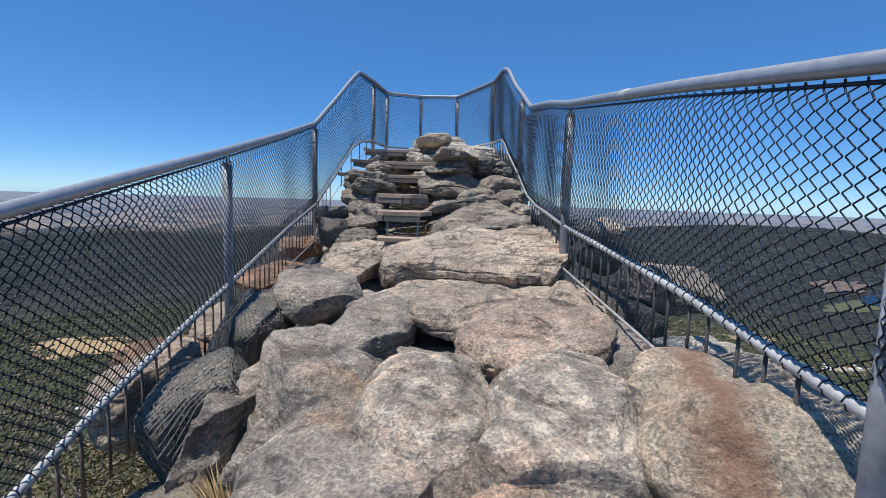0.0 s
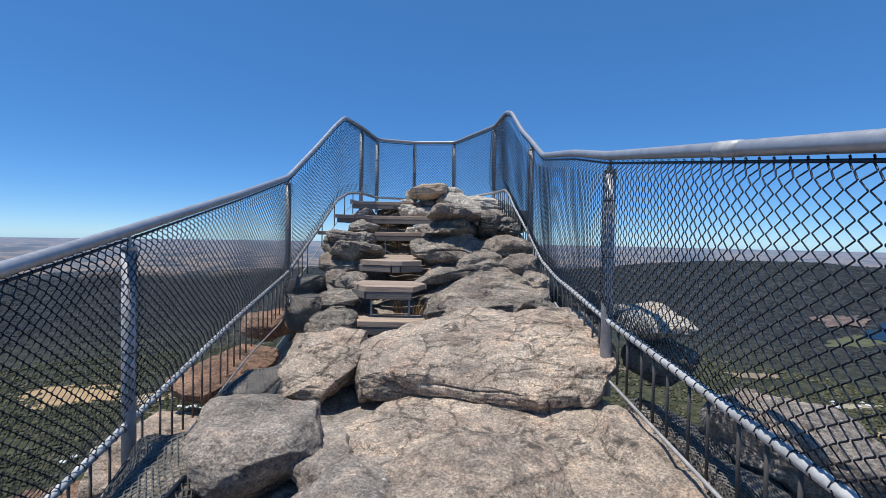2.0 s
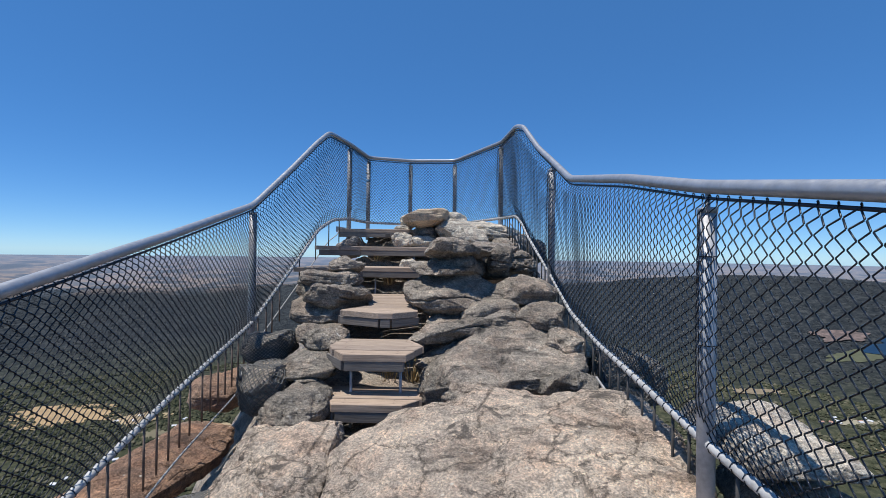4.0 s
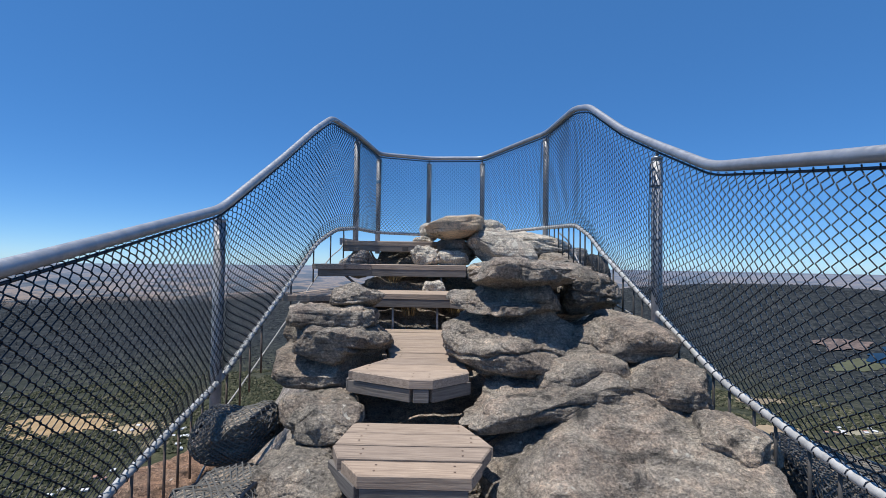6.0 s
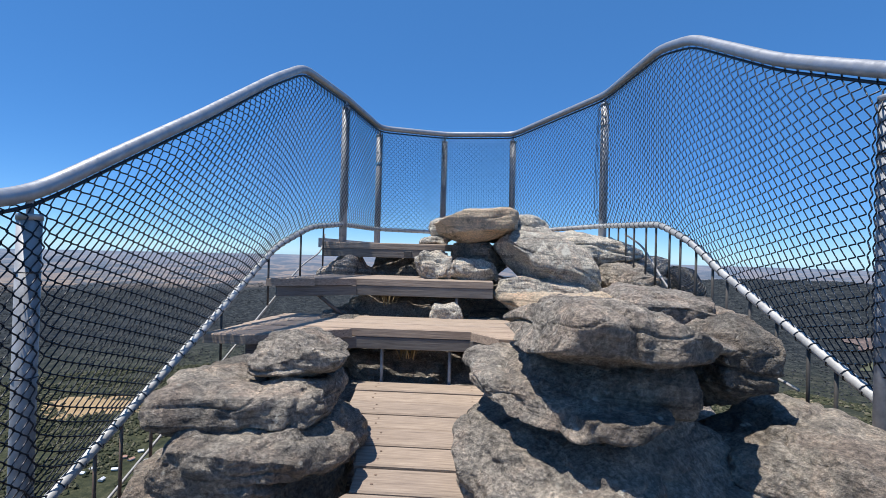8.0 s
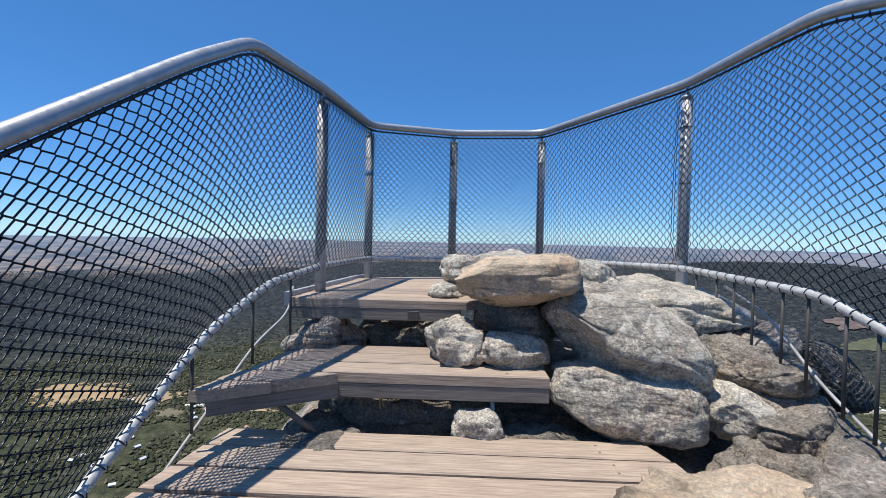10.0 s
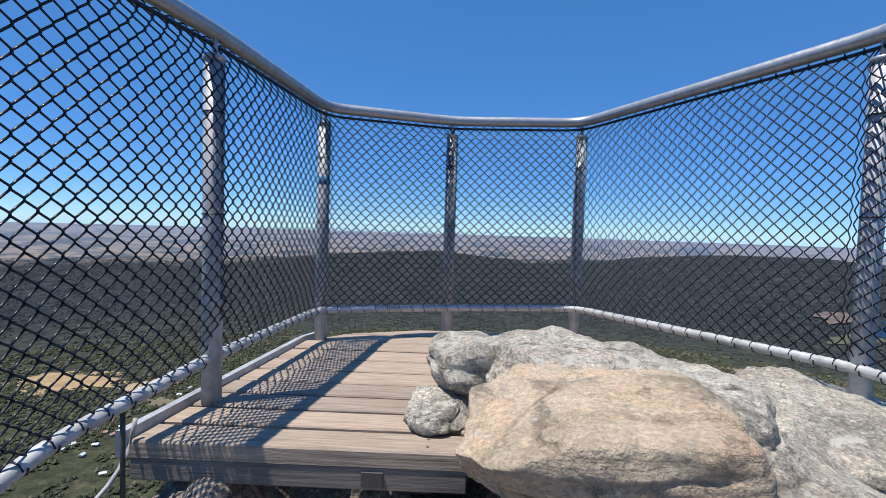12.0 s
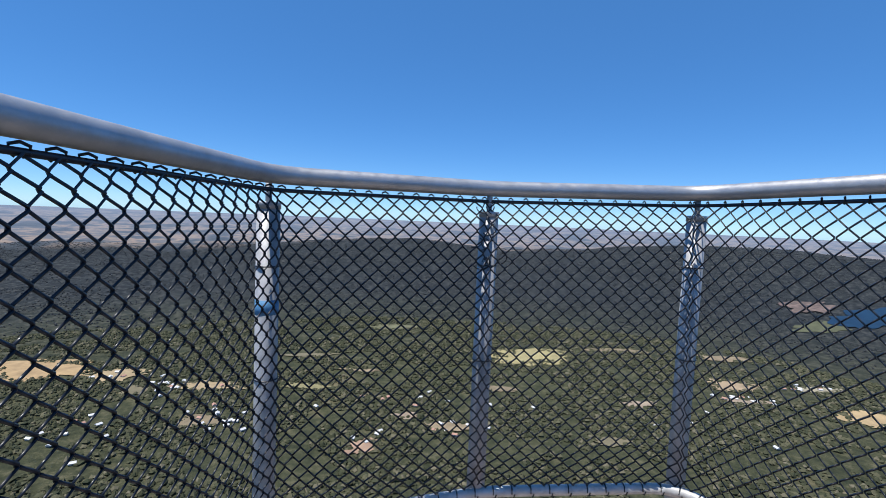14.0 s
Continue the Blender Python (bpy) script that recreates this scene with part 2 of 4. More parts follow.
def vnoise(p, seed=0):
    """Smooth value noise of an array of points, -1 to 1."""
    p = np.asarray(p, float)
    i = np.floor(p).astype(np.int64)
    f = p - i
    f = f * f * (3 - 2 * f)
    out = np.zeros(len(p))
    for dx in (0, 1):
        for dy in (0, 1):
            for dz in (0, 1):
                h = (i[:, 0] + dx) * 374761393 + (i[:, 1] + dy) * 668265263 + (i[:, 2] + dz) * 2147483647 + seed * 1274126177
                h = (h ^ (h >> 13)) * 1274126177 & 0x7FFFFFFF
                h = (h ^ (h >> 16)) & 0xFFFF
                wx = f[:, 0] if dx else 1 - f[:, 0]
                wy = f[:, 1] if dy else 1 - f[:, 1]
                wz = f[:, 2] if dz else 1 - f[:, 2]
                out += wx * wy * wz * (h / 32767.5 - 1)
    return out


def fbm(p, seed=0, octaves=4, gain=0.5):
    p = np.asarray(p, float)
    return sum(gain ** k * vnoise(p * 2.03 ** k + 17.3 * k, seed + k) for k in range(octaves))


def ball_grid(n):
    """A cube's surface as a grid: unit directions and quads."""
    key, verts, faces = {}, [], []
    g = np.tan(np.linspace(-math.pi / 4, math.pi / 4, n + 1))
    for axis in range(3):
        for side in (-1, 1):
            ids = np.zeros((n + 1, n + 1), int)
            for i in range(n + 1):
                for j in range(n + 1):
                    v = [0, 0, 0]
                    v[axis], v[(axis + 1) % 3], v[(axis + 2) % 3] = side, g[i], g[j]
                    k = tuple(round(c, 6) for c in v)
                    if k not in key:
                        key[k] = len(verts)
                        verts.append(v)
                    ids[i, j] = key[k]
            for i in range(n):
                for j in range(n):
                    q = (ids[i, j], ids[i + 1, j], ids[i + 1, j + 1], ids[i, j + 1])
                    faces.append(q if side > 0 else q[::-1])
    v = np.array(verts, float)
    return v / np.linalg.norm(v, axis=1)[:, None], faces


GRIDS = {}


def rock_shape(size, turn, seed, n, square, ledge, rough, cuts=6, crease=1.0):
    if n not in GRIDS:
        GRIDS[n] = ball_grid(n)
    d, faces = GRIDS[n]
    # flat-topped and undercut: a squarer crown over a tapering foot
    e = np.where(d[:, 2] > 0, square, square + (1.75 - square) * np.clip(-d[:, 2] * 2.2, 0, 1))
    p = d / ((np.abs(d) ** e[:, None]).sum(1) ** (1 / e))[:, None]
    # flat joint faces
    rng = np.random.RandomState(seed * 13 + 1)
    for _ in range(cuts):
        c = rng.normal(size=3) * np.array([1, 1, 0.75])
        c /= np.linalg.norm(c)
        over = p @ c - rng.uniform(0.76, 1.0)
        p = p - np.maximum(0, over)[:, None] * c * 0.9
    r = np.array(size)
    big = max(size)
    w = p * r
    # broad lumps, bedding ledges, fine weathering
    lump = fbm(w * (1.5 / big) + seed * 3.7, seed, 3)
    w = w * (1 + 0.13 * lump[:, None])
    warp = 0.11 * vnoise(w * 1.9, seed + 5) + 0.04 * vnoise(w * 6, seed + 6)
    zz = (w[:, 2] + warp) / 0.12
    k = np.floor(zz)
    step = vnoise(np.stack([k, 0 * k, 0 * k], 1) * 0.77 + 0.5, seed + 9)
    nxt = vnoise(np.stack([k + 1, 0 * k, 0 * k], 1) * 0.77 + 0.5, seed + 9)
    f = np.clip((zz - k - 0.72) / 0.28, 0, 1)
    groove = np.exp(-((zz - k - 0.86) / 0.07) ** 2) * np.clip(0.25 + 1.3 * vnoise(w * 2.7, seed + 2), 0, 1)
    lay = (step * (1 - f) + nxt * f - 1.1 * groove) * ledge
    side = (1 - np.abs(d[:, 2]) ** 2)[:, None]
    flat = d * np.array([1, 1, 0])
    w = w + flat * lay[:, None] * side
    w = w + d * (rough * (0.30 * fbm(w * 5.5, seed + 3, 5, 0.58) - crease * 2.2 * np.maximum(0, 0.10 - np.abs(vnoise(w * np.array([3.2, 3.2, 2.0]), seed + 7))) - crease * 2.0 * np.maximum(0, 0.06 - np.abs(vnoise(w * np.array([6, 6, 11.0]), seed + 8)))))[:, None]
    rot = np.array(Euler([radians(a) for a in turn]).to_matrix())
    return w @ rot.T, faces


def rock(at, size, turn=(0, 0, 0), seed=1, material=ROCK, label="grey weathered sandstone boulder on the ridge", n=36, square=3.0, ledge=0.035, rough=0.06, name="boulder", category="boulder", group="ridge boulders", cuts=6, crease=1.0):
    v, f = rock_shape(size, turn, seed, n, square, ledge, rough, cuts, crease)
    ob = mesh_object(name, v, f, material, None, "", True)
    ob.location = at
    return tagged(ob, label, category, group)


# ---- the ridge and the land around ----
def ridge_height(x, y):
    crest = np.interp(y, [-9, -4, -1, 0, 1.2, 2.0, 3.0, 3.6, 4.4, 5.4, 6.0, 7.0, 8.0, 9.0, 9.8, 10.8, 11.6, 12.6, 14], [-6, -1.2, 0.30, 0.42, 0.60, 0.62, 0.68, 0.78, 0.78, 0.90, 0.95, 1.28, 1.55, 1.78, 2.10, 2.20, 1.9, -1, -6])
    left = np.interp(y, [-9, 1.5, 3.0, 5.0, 7.0, 9.0, 12], [0.3, 0.30, 0.62, 1.0, 1.25, 1.3, 1.3])
    right = np.interp(y, [-9, 1.5, 4.0, 6.0, 9.0, 12], [1.05, 1.05, 1.1, 1.25, 1.3, 1.0])
    out = np.maximum(0, -x - left) + np.maximum(0, x - right)
    return crest - 1.05 * out - 1.1 * np.maximum(0, out - 0.8) ** 1.6 - (6.0 + 16.0 * np.clip((3.2 - y) / 0.8, 0, 1)) * np.maximum(0, x - 1.2)


def build_ridge():
    xs, ys = np.arange(-6, 6.01, 0.055), np.arange(-8, 14.01, 0.055)
    X, Y = np.meshgrid(xs, ys)
    x, y = X.ravel(), Y.ravel()
    z = ridge_height(x, y)
    p = np.stack([x, y, z], 1)
    z = z + 0.10 * fbm(p * 1.3, 3, 4) + 0.02 * fbm(p * 7, 8, 3)
    k = z + 0.05 * vnoise(p * 1.7, 11)
    t = k / 0.10
    z = z + 0.045 * (np.clip((t - np.floor(t) - 0.5) / 0.5, 0, 1) - (t - np.floor(t))) * (0.5 + 0.5 * vnoise(p * 0.9, 21))
    w = len(xs)
    i = np.arange(len(ys) - 1)[:, None] * w + np.arange(w - 1)[None]
    i = i.ravel()
    faces = np.stack([i, i + 1, i + w + 1, i + w], 1).tolist()
    ob = mesh_object("ground_ridge", np.stack([x, y, z], 1).tolist(), faces, ROCK, None, "", True)
    tagged(ob, "grey layered sandstone ridge underfoot with dark cracks", "rock ridge", kind="structure")


build_ridge()

VALLEY = -275.0
HILLS = [(-170, -190), (-60, -195), (-44, -198), (-29, -215), (-24, -198), (-14, -155), (-8, -128), (-3, -120), (3, -140), (9.5, -162), (17, -140), (24, -95), (31, -72), (44, -84), (70, -100), (170, -190)]


def land_height(x, y):
    r = np.hypot(x, y - 5)
    az = np.degrees(np.arctan2(x, y))
    p = np.stack([x, y, 0 * x], 1)
    top = np.interp(az, [a for a, _ in HILLS], [h for _, h in HILLS])
    bell = np.exp(-((r - 2350) / 430.0) ** 2)
    near = np.interp(r, [0, 6, 14, 60, 230, 480], [-5, -7, -24, -110, -235, -272])
    base = np.where(r < 480, near, VALLEY)
    far = np.interp(r, [1500, 2700, 3400, 4900], [VALLEY, -190, -150, -48])
    base = np.where(r > 1500, far, base)
    hill = bell * (top + 215 + 9 * fbm(p / 210, 4, 4))
    roll = np.clip((r - 300) / 500, 0, 1) * 5 * fbm(p / 160, 6, 3)
    return base + np.where(r > 1500, hill * np.clip((r - 1500) / 250, 0, 1), 0) + roll * np.clip((2600 - r) / 900, 0, 1)


def build_land():
    rings = np.r_[np.linspace(4, 40, 10), np.linspace(60, 480, 16), np.linspace(500, 3000, 110), np.linspace(3080, 4900, 20)]
    turns = np.radians(np.r_[np.arange(-180, -70, 4), np.arange(-70, 70, 0.75), np.arange(70, 180, 4)])
    R, A = np.meshgrid(rings, turns, indexing="ij")
    x, y = (R * np.sin(A)).ravel(), (R * np.cos(A)).ravel() + 5
    v = np.stack([x, y, land_height(x, y)], 1).tolist()
    m = len(turns)
    faces = [(i * m + j, i * m + (j + 1) % m, (i + 1) * m + (j + 1) % m, (i + 1) * m + j) for i in range(len(rings) - 1) for j in range(m)]
    faces = [f[::-1] for f in faces]
    m_, n, l, b = mat("valley_woodland", 0.95)
    v_ = world_coords(n, l)
    trees = noise_tex(n, l, v_, 0.06, 8, 0.75)
    wood = ramp(n, l, trees, [(0.34, (0.030, 0.038, 0.024)), (0.52, (0.070, 0.075, 0.042)), (0.68, (0.15, 0.14, 0.085))])
    open_land = grey(n, l, noise_tex(n, l, v_, 0.0042, 5, 0.6), 0.60, 0.68)
    wood = mix(n, l, open_land, wood, ramp(n, l, noise_tex(n, l, v_, 0.03, 5), [(0.35, (0.05, 0.06, 0.03)), (0.65, (0.17, 0.15, 0.09))]))
    # distance from the ridge: hill woods, then the open farm plain, both colours blued for haze
    dist = n.new("ShaderNodeVectorMath")
    dist.operation = "LENGTH"
    l.new(v_, dist.inputs[0])
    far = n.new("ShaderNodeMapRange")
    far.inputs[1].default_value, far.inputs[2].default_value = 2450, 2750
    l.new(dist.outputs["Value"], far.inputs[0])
    # plain colours already lean blue-grey for the air in between
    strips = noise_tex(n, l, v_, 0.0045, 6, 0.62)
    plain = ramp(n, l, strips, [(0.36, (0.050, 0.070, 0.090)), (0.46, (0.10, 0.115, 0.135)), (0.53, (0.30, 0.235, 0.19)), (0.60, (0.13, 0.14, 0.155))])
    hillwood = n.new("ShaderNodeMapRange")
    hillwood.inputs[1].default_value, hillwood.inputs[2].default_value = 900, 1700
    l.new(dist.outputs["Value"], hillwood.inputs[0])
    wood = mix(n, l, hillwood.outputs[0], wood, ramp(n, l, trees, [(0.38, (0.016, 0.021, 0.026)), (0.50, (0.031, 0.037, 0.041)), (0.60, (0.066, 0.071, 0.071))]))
    # aerial haze painted in: base colour blends to pale blue with distance
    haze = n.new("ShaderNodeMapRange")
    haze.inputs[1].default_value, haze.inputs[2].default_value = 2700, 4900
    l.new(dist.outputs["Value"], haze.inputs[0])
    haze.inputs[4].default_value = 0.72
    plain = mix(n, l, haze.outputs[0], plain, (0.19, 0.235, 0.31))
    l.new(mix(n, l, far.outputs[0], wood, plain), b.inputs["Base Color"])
    b.inputs["Specular IOR Level"].default_value = 0.1
    bump(n, l, b, trees, 0.8, 9.0)
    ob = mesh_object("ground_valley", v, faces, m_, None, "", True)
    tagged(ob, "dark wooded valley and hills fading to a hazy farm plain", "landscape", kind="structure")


build_land()

# ---- timber steps and deck ----
def strip_deck(name, z, left, right, gaps, label, thick=0.055, fascia=True, fascia_drop=0.075, category="step", into=None):
    """A platform of planks that run across. left, right: (y, x) nodes of the two sides; gaps: plank edges in y."""
    th = into or thing(name, (0, 0, 0), label, category, "timber steps up the ridge" if category == "step" else "")
    ly, lx = zip(*left)
    ry, rx = zip(*right)
    rng = random.Random(len(gaps) * 7 + int(z * 100))
    for a, b in zip(gaps[:-1], gaps[1:]):
        a, b = a + 0.010, b - 0.010
        x0, x1, x2, x3 = np.interp(a, ly, lx), np.interp(a, ry, rx), np.interp(b, ry, rx), np.interp(b, ly, lx)
        dz = rng.uniform(-0.003, 0.003)
        j = rng.uniform(-0.008, 0.008)
        bm = bmesh.new()
        cy = (a + b) / 2
        cx = (x0 + x1) / 2
        top = [bm.verts.new((x - cx, y - cy, 0)) for x, y in ((x0 + j, a), (x1 + j, a), (x2 + j, b), (x3 + j, b))]
        bot = [bm.verts.new((v.co.x, v.co.y, -thick)) for v in top]
        bm.faces.new(top)
        bm.faces.new(bot[::-1])
        for i in range(4):
            bm.faces.new((top[i], bot[i], bot[(i + 1) % 4], top[(i + 1) % 4]))
        bmesh.ops.bevel(bm, geom=[e for e in bm.edges if e.verts[0].co.z > -0.001 and e.verts[1].co.z > -0.001], offset=0.006, segments=1, affect="EDGES")
        bmesh.ops.recalc_face_normals(bm, faces=bm.faces)
        ob = part("plank", bm, WOOD, th)
        ob.location = (cx, cy, z + dz)
        # nail heads
        bm = bmesh.new()
        for fx in (0.14, 0.86):
            for fy in (0.3, 0.7):
                bmesh.ops.create_circle(bm, cap_ends=True, segments=6, radius=0.006, matrix=Matrix.Translation((x0 + (x1 - x0) * fx - cx, (b - a) * (fy - 0.5), 0.002)))
        tagged(part("nail_heads", bm, RUSTY, ob), kind="stuff")
    # front fascia under the first planks, its colour lowered for the shade there
    if fascia:
        pts = [(x, y) for y, x in left if y <= gaps[0] + 0.31] [::-1] + [(x, y) for y, x in right if y <= gaps[0] + 0.31]
        for (xa, ya), (xb, yb) in zip(pts[:-1], pts[1:]):
            d = Vector((xb - xa, yb - ya, 0))
            if d.length < 0.05:
                continue
            bm = bmesh.new()
            bmesh.ops.create_cube(bm, size=1, matrix=Matrix.Diagonal((d.length - 0.01, 0.045, fascia_drop, 1)))
            bmesh.ops.bevel(bm, geom=bm.edges[:], offset=0.004, segments=1, affect="EDGES")
            ob = part("fascia_board", bm, WOOD_SHADED, th)
            ob.location = ((xa + xb) / 2, (ya + yb) / 2 + 0.035, z - thick - fascia_drop / 2 - 0.002)
            ob.rotation_euler = (0, 0, math.atan2(d.y, d.x))
    return th


def leg(th, x, y, z0, z1):
    tube_object("leg", [(x, y, z0), (x, y, (z0 + z1) / 2), (x, y, z1)], 0.011, STEEL_DULL, th, "galvanised steel leg")


S1 = strip_deck("timber_step", 1.14, [(5.46, -0.68), (5.62, -0.84), (5.92, -0.87)], [(5.46, -0.20), (5.62, -0.06), (5.92, -0.09)], [5.46, 5.61, 5.765, 5.92], "weathered grey timber step with clipped front corners on rock")
S2 = strip_deck("timber_step", 1.457, [(5.64, -0.66), (5.90, -0.84), (6.28, -0.80)], [(5.64, -0.20), (5.98, -0.07), (6.28, -0.22)], [5.64, 5.80, 5.96, 6.12, 6.28], "weathered grey timber step with clipped corners on steel legs")
for x in (-0.62, -0.24):
    leg(S2, x, 5.75, 0.85, 1.34)
S3 = strip_deck("timber_landing", 1.67, [(6.34, -0.50), (6.536, -0.90), (6.62, -0.90), (6.86, -0.70), (7.2, -0.74), (7.9, -0.95), (8.3, -1.0)], [(6.34, -0.40), (6.536, -0.17), (6.9, -0.19), (7.4, -0.16), (8.3, -0.16)], list(np.linspace(6.34, 8.30, 11)), "weathered timber landing of long planks, nosed front, between boulders")
S4 = strip_deck("timber_step", 2.02, [(8.235, -1.76), (8.80, -1.70)], [(8.235, 0.36), (8.50, 0.40), (8.80, 0.30)], [8.235, 8.42, 8.61, 8.80], "weathered timber step with angled wings under the fence")
strip_deck("", 2.02, [(7.86, -1.80), (8.225, -1.76)], [(7.86, -1.56), (7.99, -1.37), (8.225, -1.02)], [7.86, 8.04, 8.225], "", into=S4, fascia=False)
strip_deck("", 2.02, [(8.02, -0.12), (8.225, -0.30)], [(8.02, 0.34), (8.225, 0.36)], [8.02, 8.225], "", into=S4, fascia=False)
for x in (-0.86, -0.42):
    leg(S4, x, 8.32, 1.45, 1.90)
S5 = strip_deck("timber_step", 2.30, [(8.84, -1.62), (9.42, -1.52)], [(8.84, -0.12), (9.42, -0.12)], [8.84, 9.03, 9.22, 9.42], "weathered grey timber step in partial fence shadow")
strip_deck("", 2.30, [(8.50, -1.74), (8.83, -1.64)], [(8.50, -1.70), (8.83, -1.14)], [8.50, 8.665, 8.83], "", into=S5, fascia=False)
leg(S5, -0.4, 8.9, 1.7, 2.18)
DECK = strip_deck("timber_deck", 2.585, [(9.42, -1.64), (10.75, -1.50), (10.98, -1.30), (11.10, -0.98), (11.20, -0.74)], [(9.42, -0.56), (9.8, 0.30), (10.2, 0.56), (10.8, 0.46), (11.20, 0.26)], [9.42, 9.57, 9.72, 9.87, 10.03, 10.20, 10.39, 10.58, 10.77, 10.97, 11.17], "weathered timber lookout deck with wide planks inside the fence", category="deck")


def beam(th, a, b, z, drop=0.075):
    """A dark edge beam under a platform's slanted front, darkened further for the shade there."""
    d = Vector((b[0] - a[0], b[1] - a[1], 0))
    bm = bmesh.new()
    bmesh.ops.create_cube(bm, size=1, matrix=Matrix.Diagonal((d.length, 0.045, drop, 1)))
    bmesh.ops.bevel(bm, geom=bm.edges[:], offset=0.004, segments=1, affect="EDGES")
    ob = part("fascia_board", bm, WOOD_SHADED, th)
    ob.location = ((a[0] + b[0]) / 2, (a[1] + b[1]) / 2, z - 0.057 - drop / 2)
    ob.rotation_euler = (0, 0, math.atan2(d.y, d.x))


beam(S4, (-1.58, 7.93), (-1.02, 8.27), 2.02)
beam(S4, (-1.00, 8.275), (-0.30, 8.275), 2.02)
beam(S4, (-0.28, 8.26), (-0.10, 8.06), 2.02)
beam(S5, (-1.68, 8.56), (-1.18, 8.86), 2.30)

# low metal kick rail along the deck's outer edge
def kick_plate(nodes, z0, z1, label):
    v, f = [], []
    for x, y in nodes:
        v += [(x, y, z0), (x, y, z1), (x + 0.03, y + 0.01, z1), (x + 0.03, y + 0.01, z0)]
    for i in range(len(nodes) - 1):
        for j in range(4):
            k = (j + 1) % 4
            f.append((4 * i + j, 4 * i + k, 4 * i + 4 + k, 4 * i + 4 + j))
    f += [(0, 1, 2, 3), tuple(4 * len(nodes) - 4 + j for j in (3, 2, 1, 0))]
    tagged(mesh_object("kick_plate", v, f, STEEL_DULL), label, "kick plate")


kick_plate([(-1.67, 9.42), (-1.53, 10.74), (-1.46, 10.90)], 2.53, 2.615, "pale grey metal kick plate along the deck edge")

# ---- fence ----
TOP = [(-1.27, -1.5, 0.93), (-1.29, 0.2, 1.26), (-1.42, 1.56, 1.53), (-1.47, 2.2, 1.665), (-1.60, 3.58, 1.945), (-1.76, 5.3, 2.31), (-1.90, 6.92, 2.68), (-1.80, 7.8, 3.235), (-1.72, 8.5, 3.70), (-1.67, 8.95, 3.96), (-1.545, 9.77, 3.99), (-1.41, 10.80, 3.98), (-0.65, 11.09, 3.985), (0.19, 11.13, 4.005), (0.94, 9.82, 4.055), (1.03, 8.75, 4.02), (1.07, 8.35, 3.905), (1.13, 7.6, 3.455), (1.18, 7.08, 3.20), (1.2, 6.4, 2.90), (1.22, 5.1, 2.69), (1.235, 4.27, 2.52), (1.28, 2.25, 2.20), (1.30, 1.18, 2.01), (1.33, -1.5, 1.55)]
LOW = [(-1.27, -1.5, -0.2), (-1.29, 0.2, 0.15), (-1.42, 1.57, 0.46), (-1.47, 2.13, 0.60), (-1.60, 3.55, 0.86), (-1.76, 5.3, 1.20), (-1.89, 6.93, 1.48), (-1.79, 7.85, 2.04), (-1.71, 8.6, 2.52), (-1.645, 9.15, 2.70), (-1.545, 9.75, 2.76), (-1.43, 10.77, 2.77), (-0.66, 11.06, 2.76), (0.19, 11.10, 2.78), (0.93, 9.78, 2.80), (1.04, 8.72, 2.75), (1.07, 8.3, 2.61), (1.09, 8.0, 2.44), (1.18, 7.04, 1.99), (1.2, 6.3, 1.70), (1.21, 5.57, 1.57), (1.24, 4.2, 1.41), (1.28, 2.1, 1.24), (1.30, 1.1, 1.12), (1.33, -1.5, 0.80)]
POSTS = [(-1.29, 0.2), (-1.60, 3.62), (-1.90, 6.92), (-1.545, 9.76), (-1.42, 10.79), (-0.66, 11.08), (0.19, 11.12), (0.935, 9.80), (1.18, 7.07), (1.24, 4.23), (1.30, 1.04)]
FOOT = [-0.3, 0.45, 1.05, 2.45, 2.45, 2.45, 2.45, 2.3, 1.5, 0.9, 0.5]

top_line, low_line = spline(TOP, 0.05), spline(LOW, 0.05)


def along(line):
    d = np.r_[0, np.cumsum(np.linalg.norm(np.diff(line[:, :2], axis=0), axis=1))]
    return d


TD, LD = along(top_line), along(low_line)


def station(line, dist, x, y):
    """Distance along a rail of the point nearest to (x, y)."""
    return dist[np.argmin((line[:, 0] - x) ** 2 + (line[:, 1] - y) ** 2)]


def at(line, dist, s):
    return np.stack([np.interp(s, dist, line[:, i]) for i in range(3)], -1)


fence = thing("lookout_fence", (0, 0, 0), "galvanised steel pipe fence with black chain-link mesh along the ridge", "fence")
tube_object("top_rail", top_line, 0.031, STEEL, fence, "thick galvanised top rail", 14)
tube_object("bottom_rail", low_line, 0.022, RAIL, fence, "whitened bottom rail laced with wire", 12)
tension = top_line - np.array([0, 0, 0.050])
tube_object("tension_wire", tension, 0.0075, WIRE, fence, "black wire under the top rail", 6)

for (x, y), foot in zip(POSTS, FOOT):
    top_z = at(top_line, TD, station(top_line, TD, x, y))[2]
    p = tube_object("post", [(x, y, foot), (x, y, (foot + top_z) / 2), (x, y, top_z - 0.105)], 0.037, STEEL_DULL, fence, "", 16)
    v, f = tube([(x, y, top_z - 0.112), (x, y, top_z - 0.096), (x, y, top_z - 0.090)], 0.0395, 16)
    mesh_object("post_cap", v, f, STEEL, p, "", True)
    tube_object("stub", [(x, y, top_z - 0.10), (x, y, top_z - 0.06), (x, y, top_z - 0.02)], 0.011, STEEL_DULL, p, "", 8)
    for h in (0.30, 0.68):
        g = np.linspace(0, 2 * math.pi, 13)
        z = top_z - h
        v, f = tube(np.stack([x + 0.039 * np.cos(g), y + 0.039 * np.sin(g), 0 * g + z], 1), 0.0025, 5, False)
        mesh_object("tie_wire", v, f, WIRE, p, "", True)


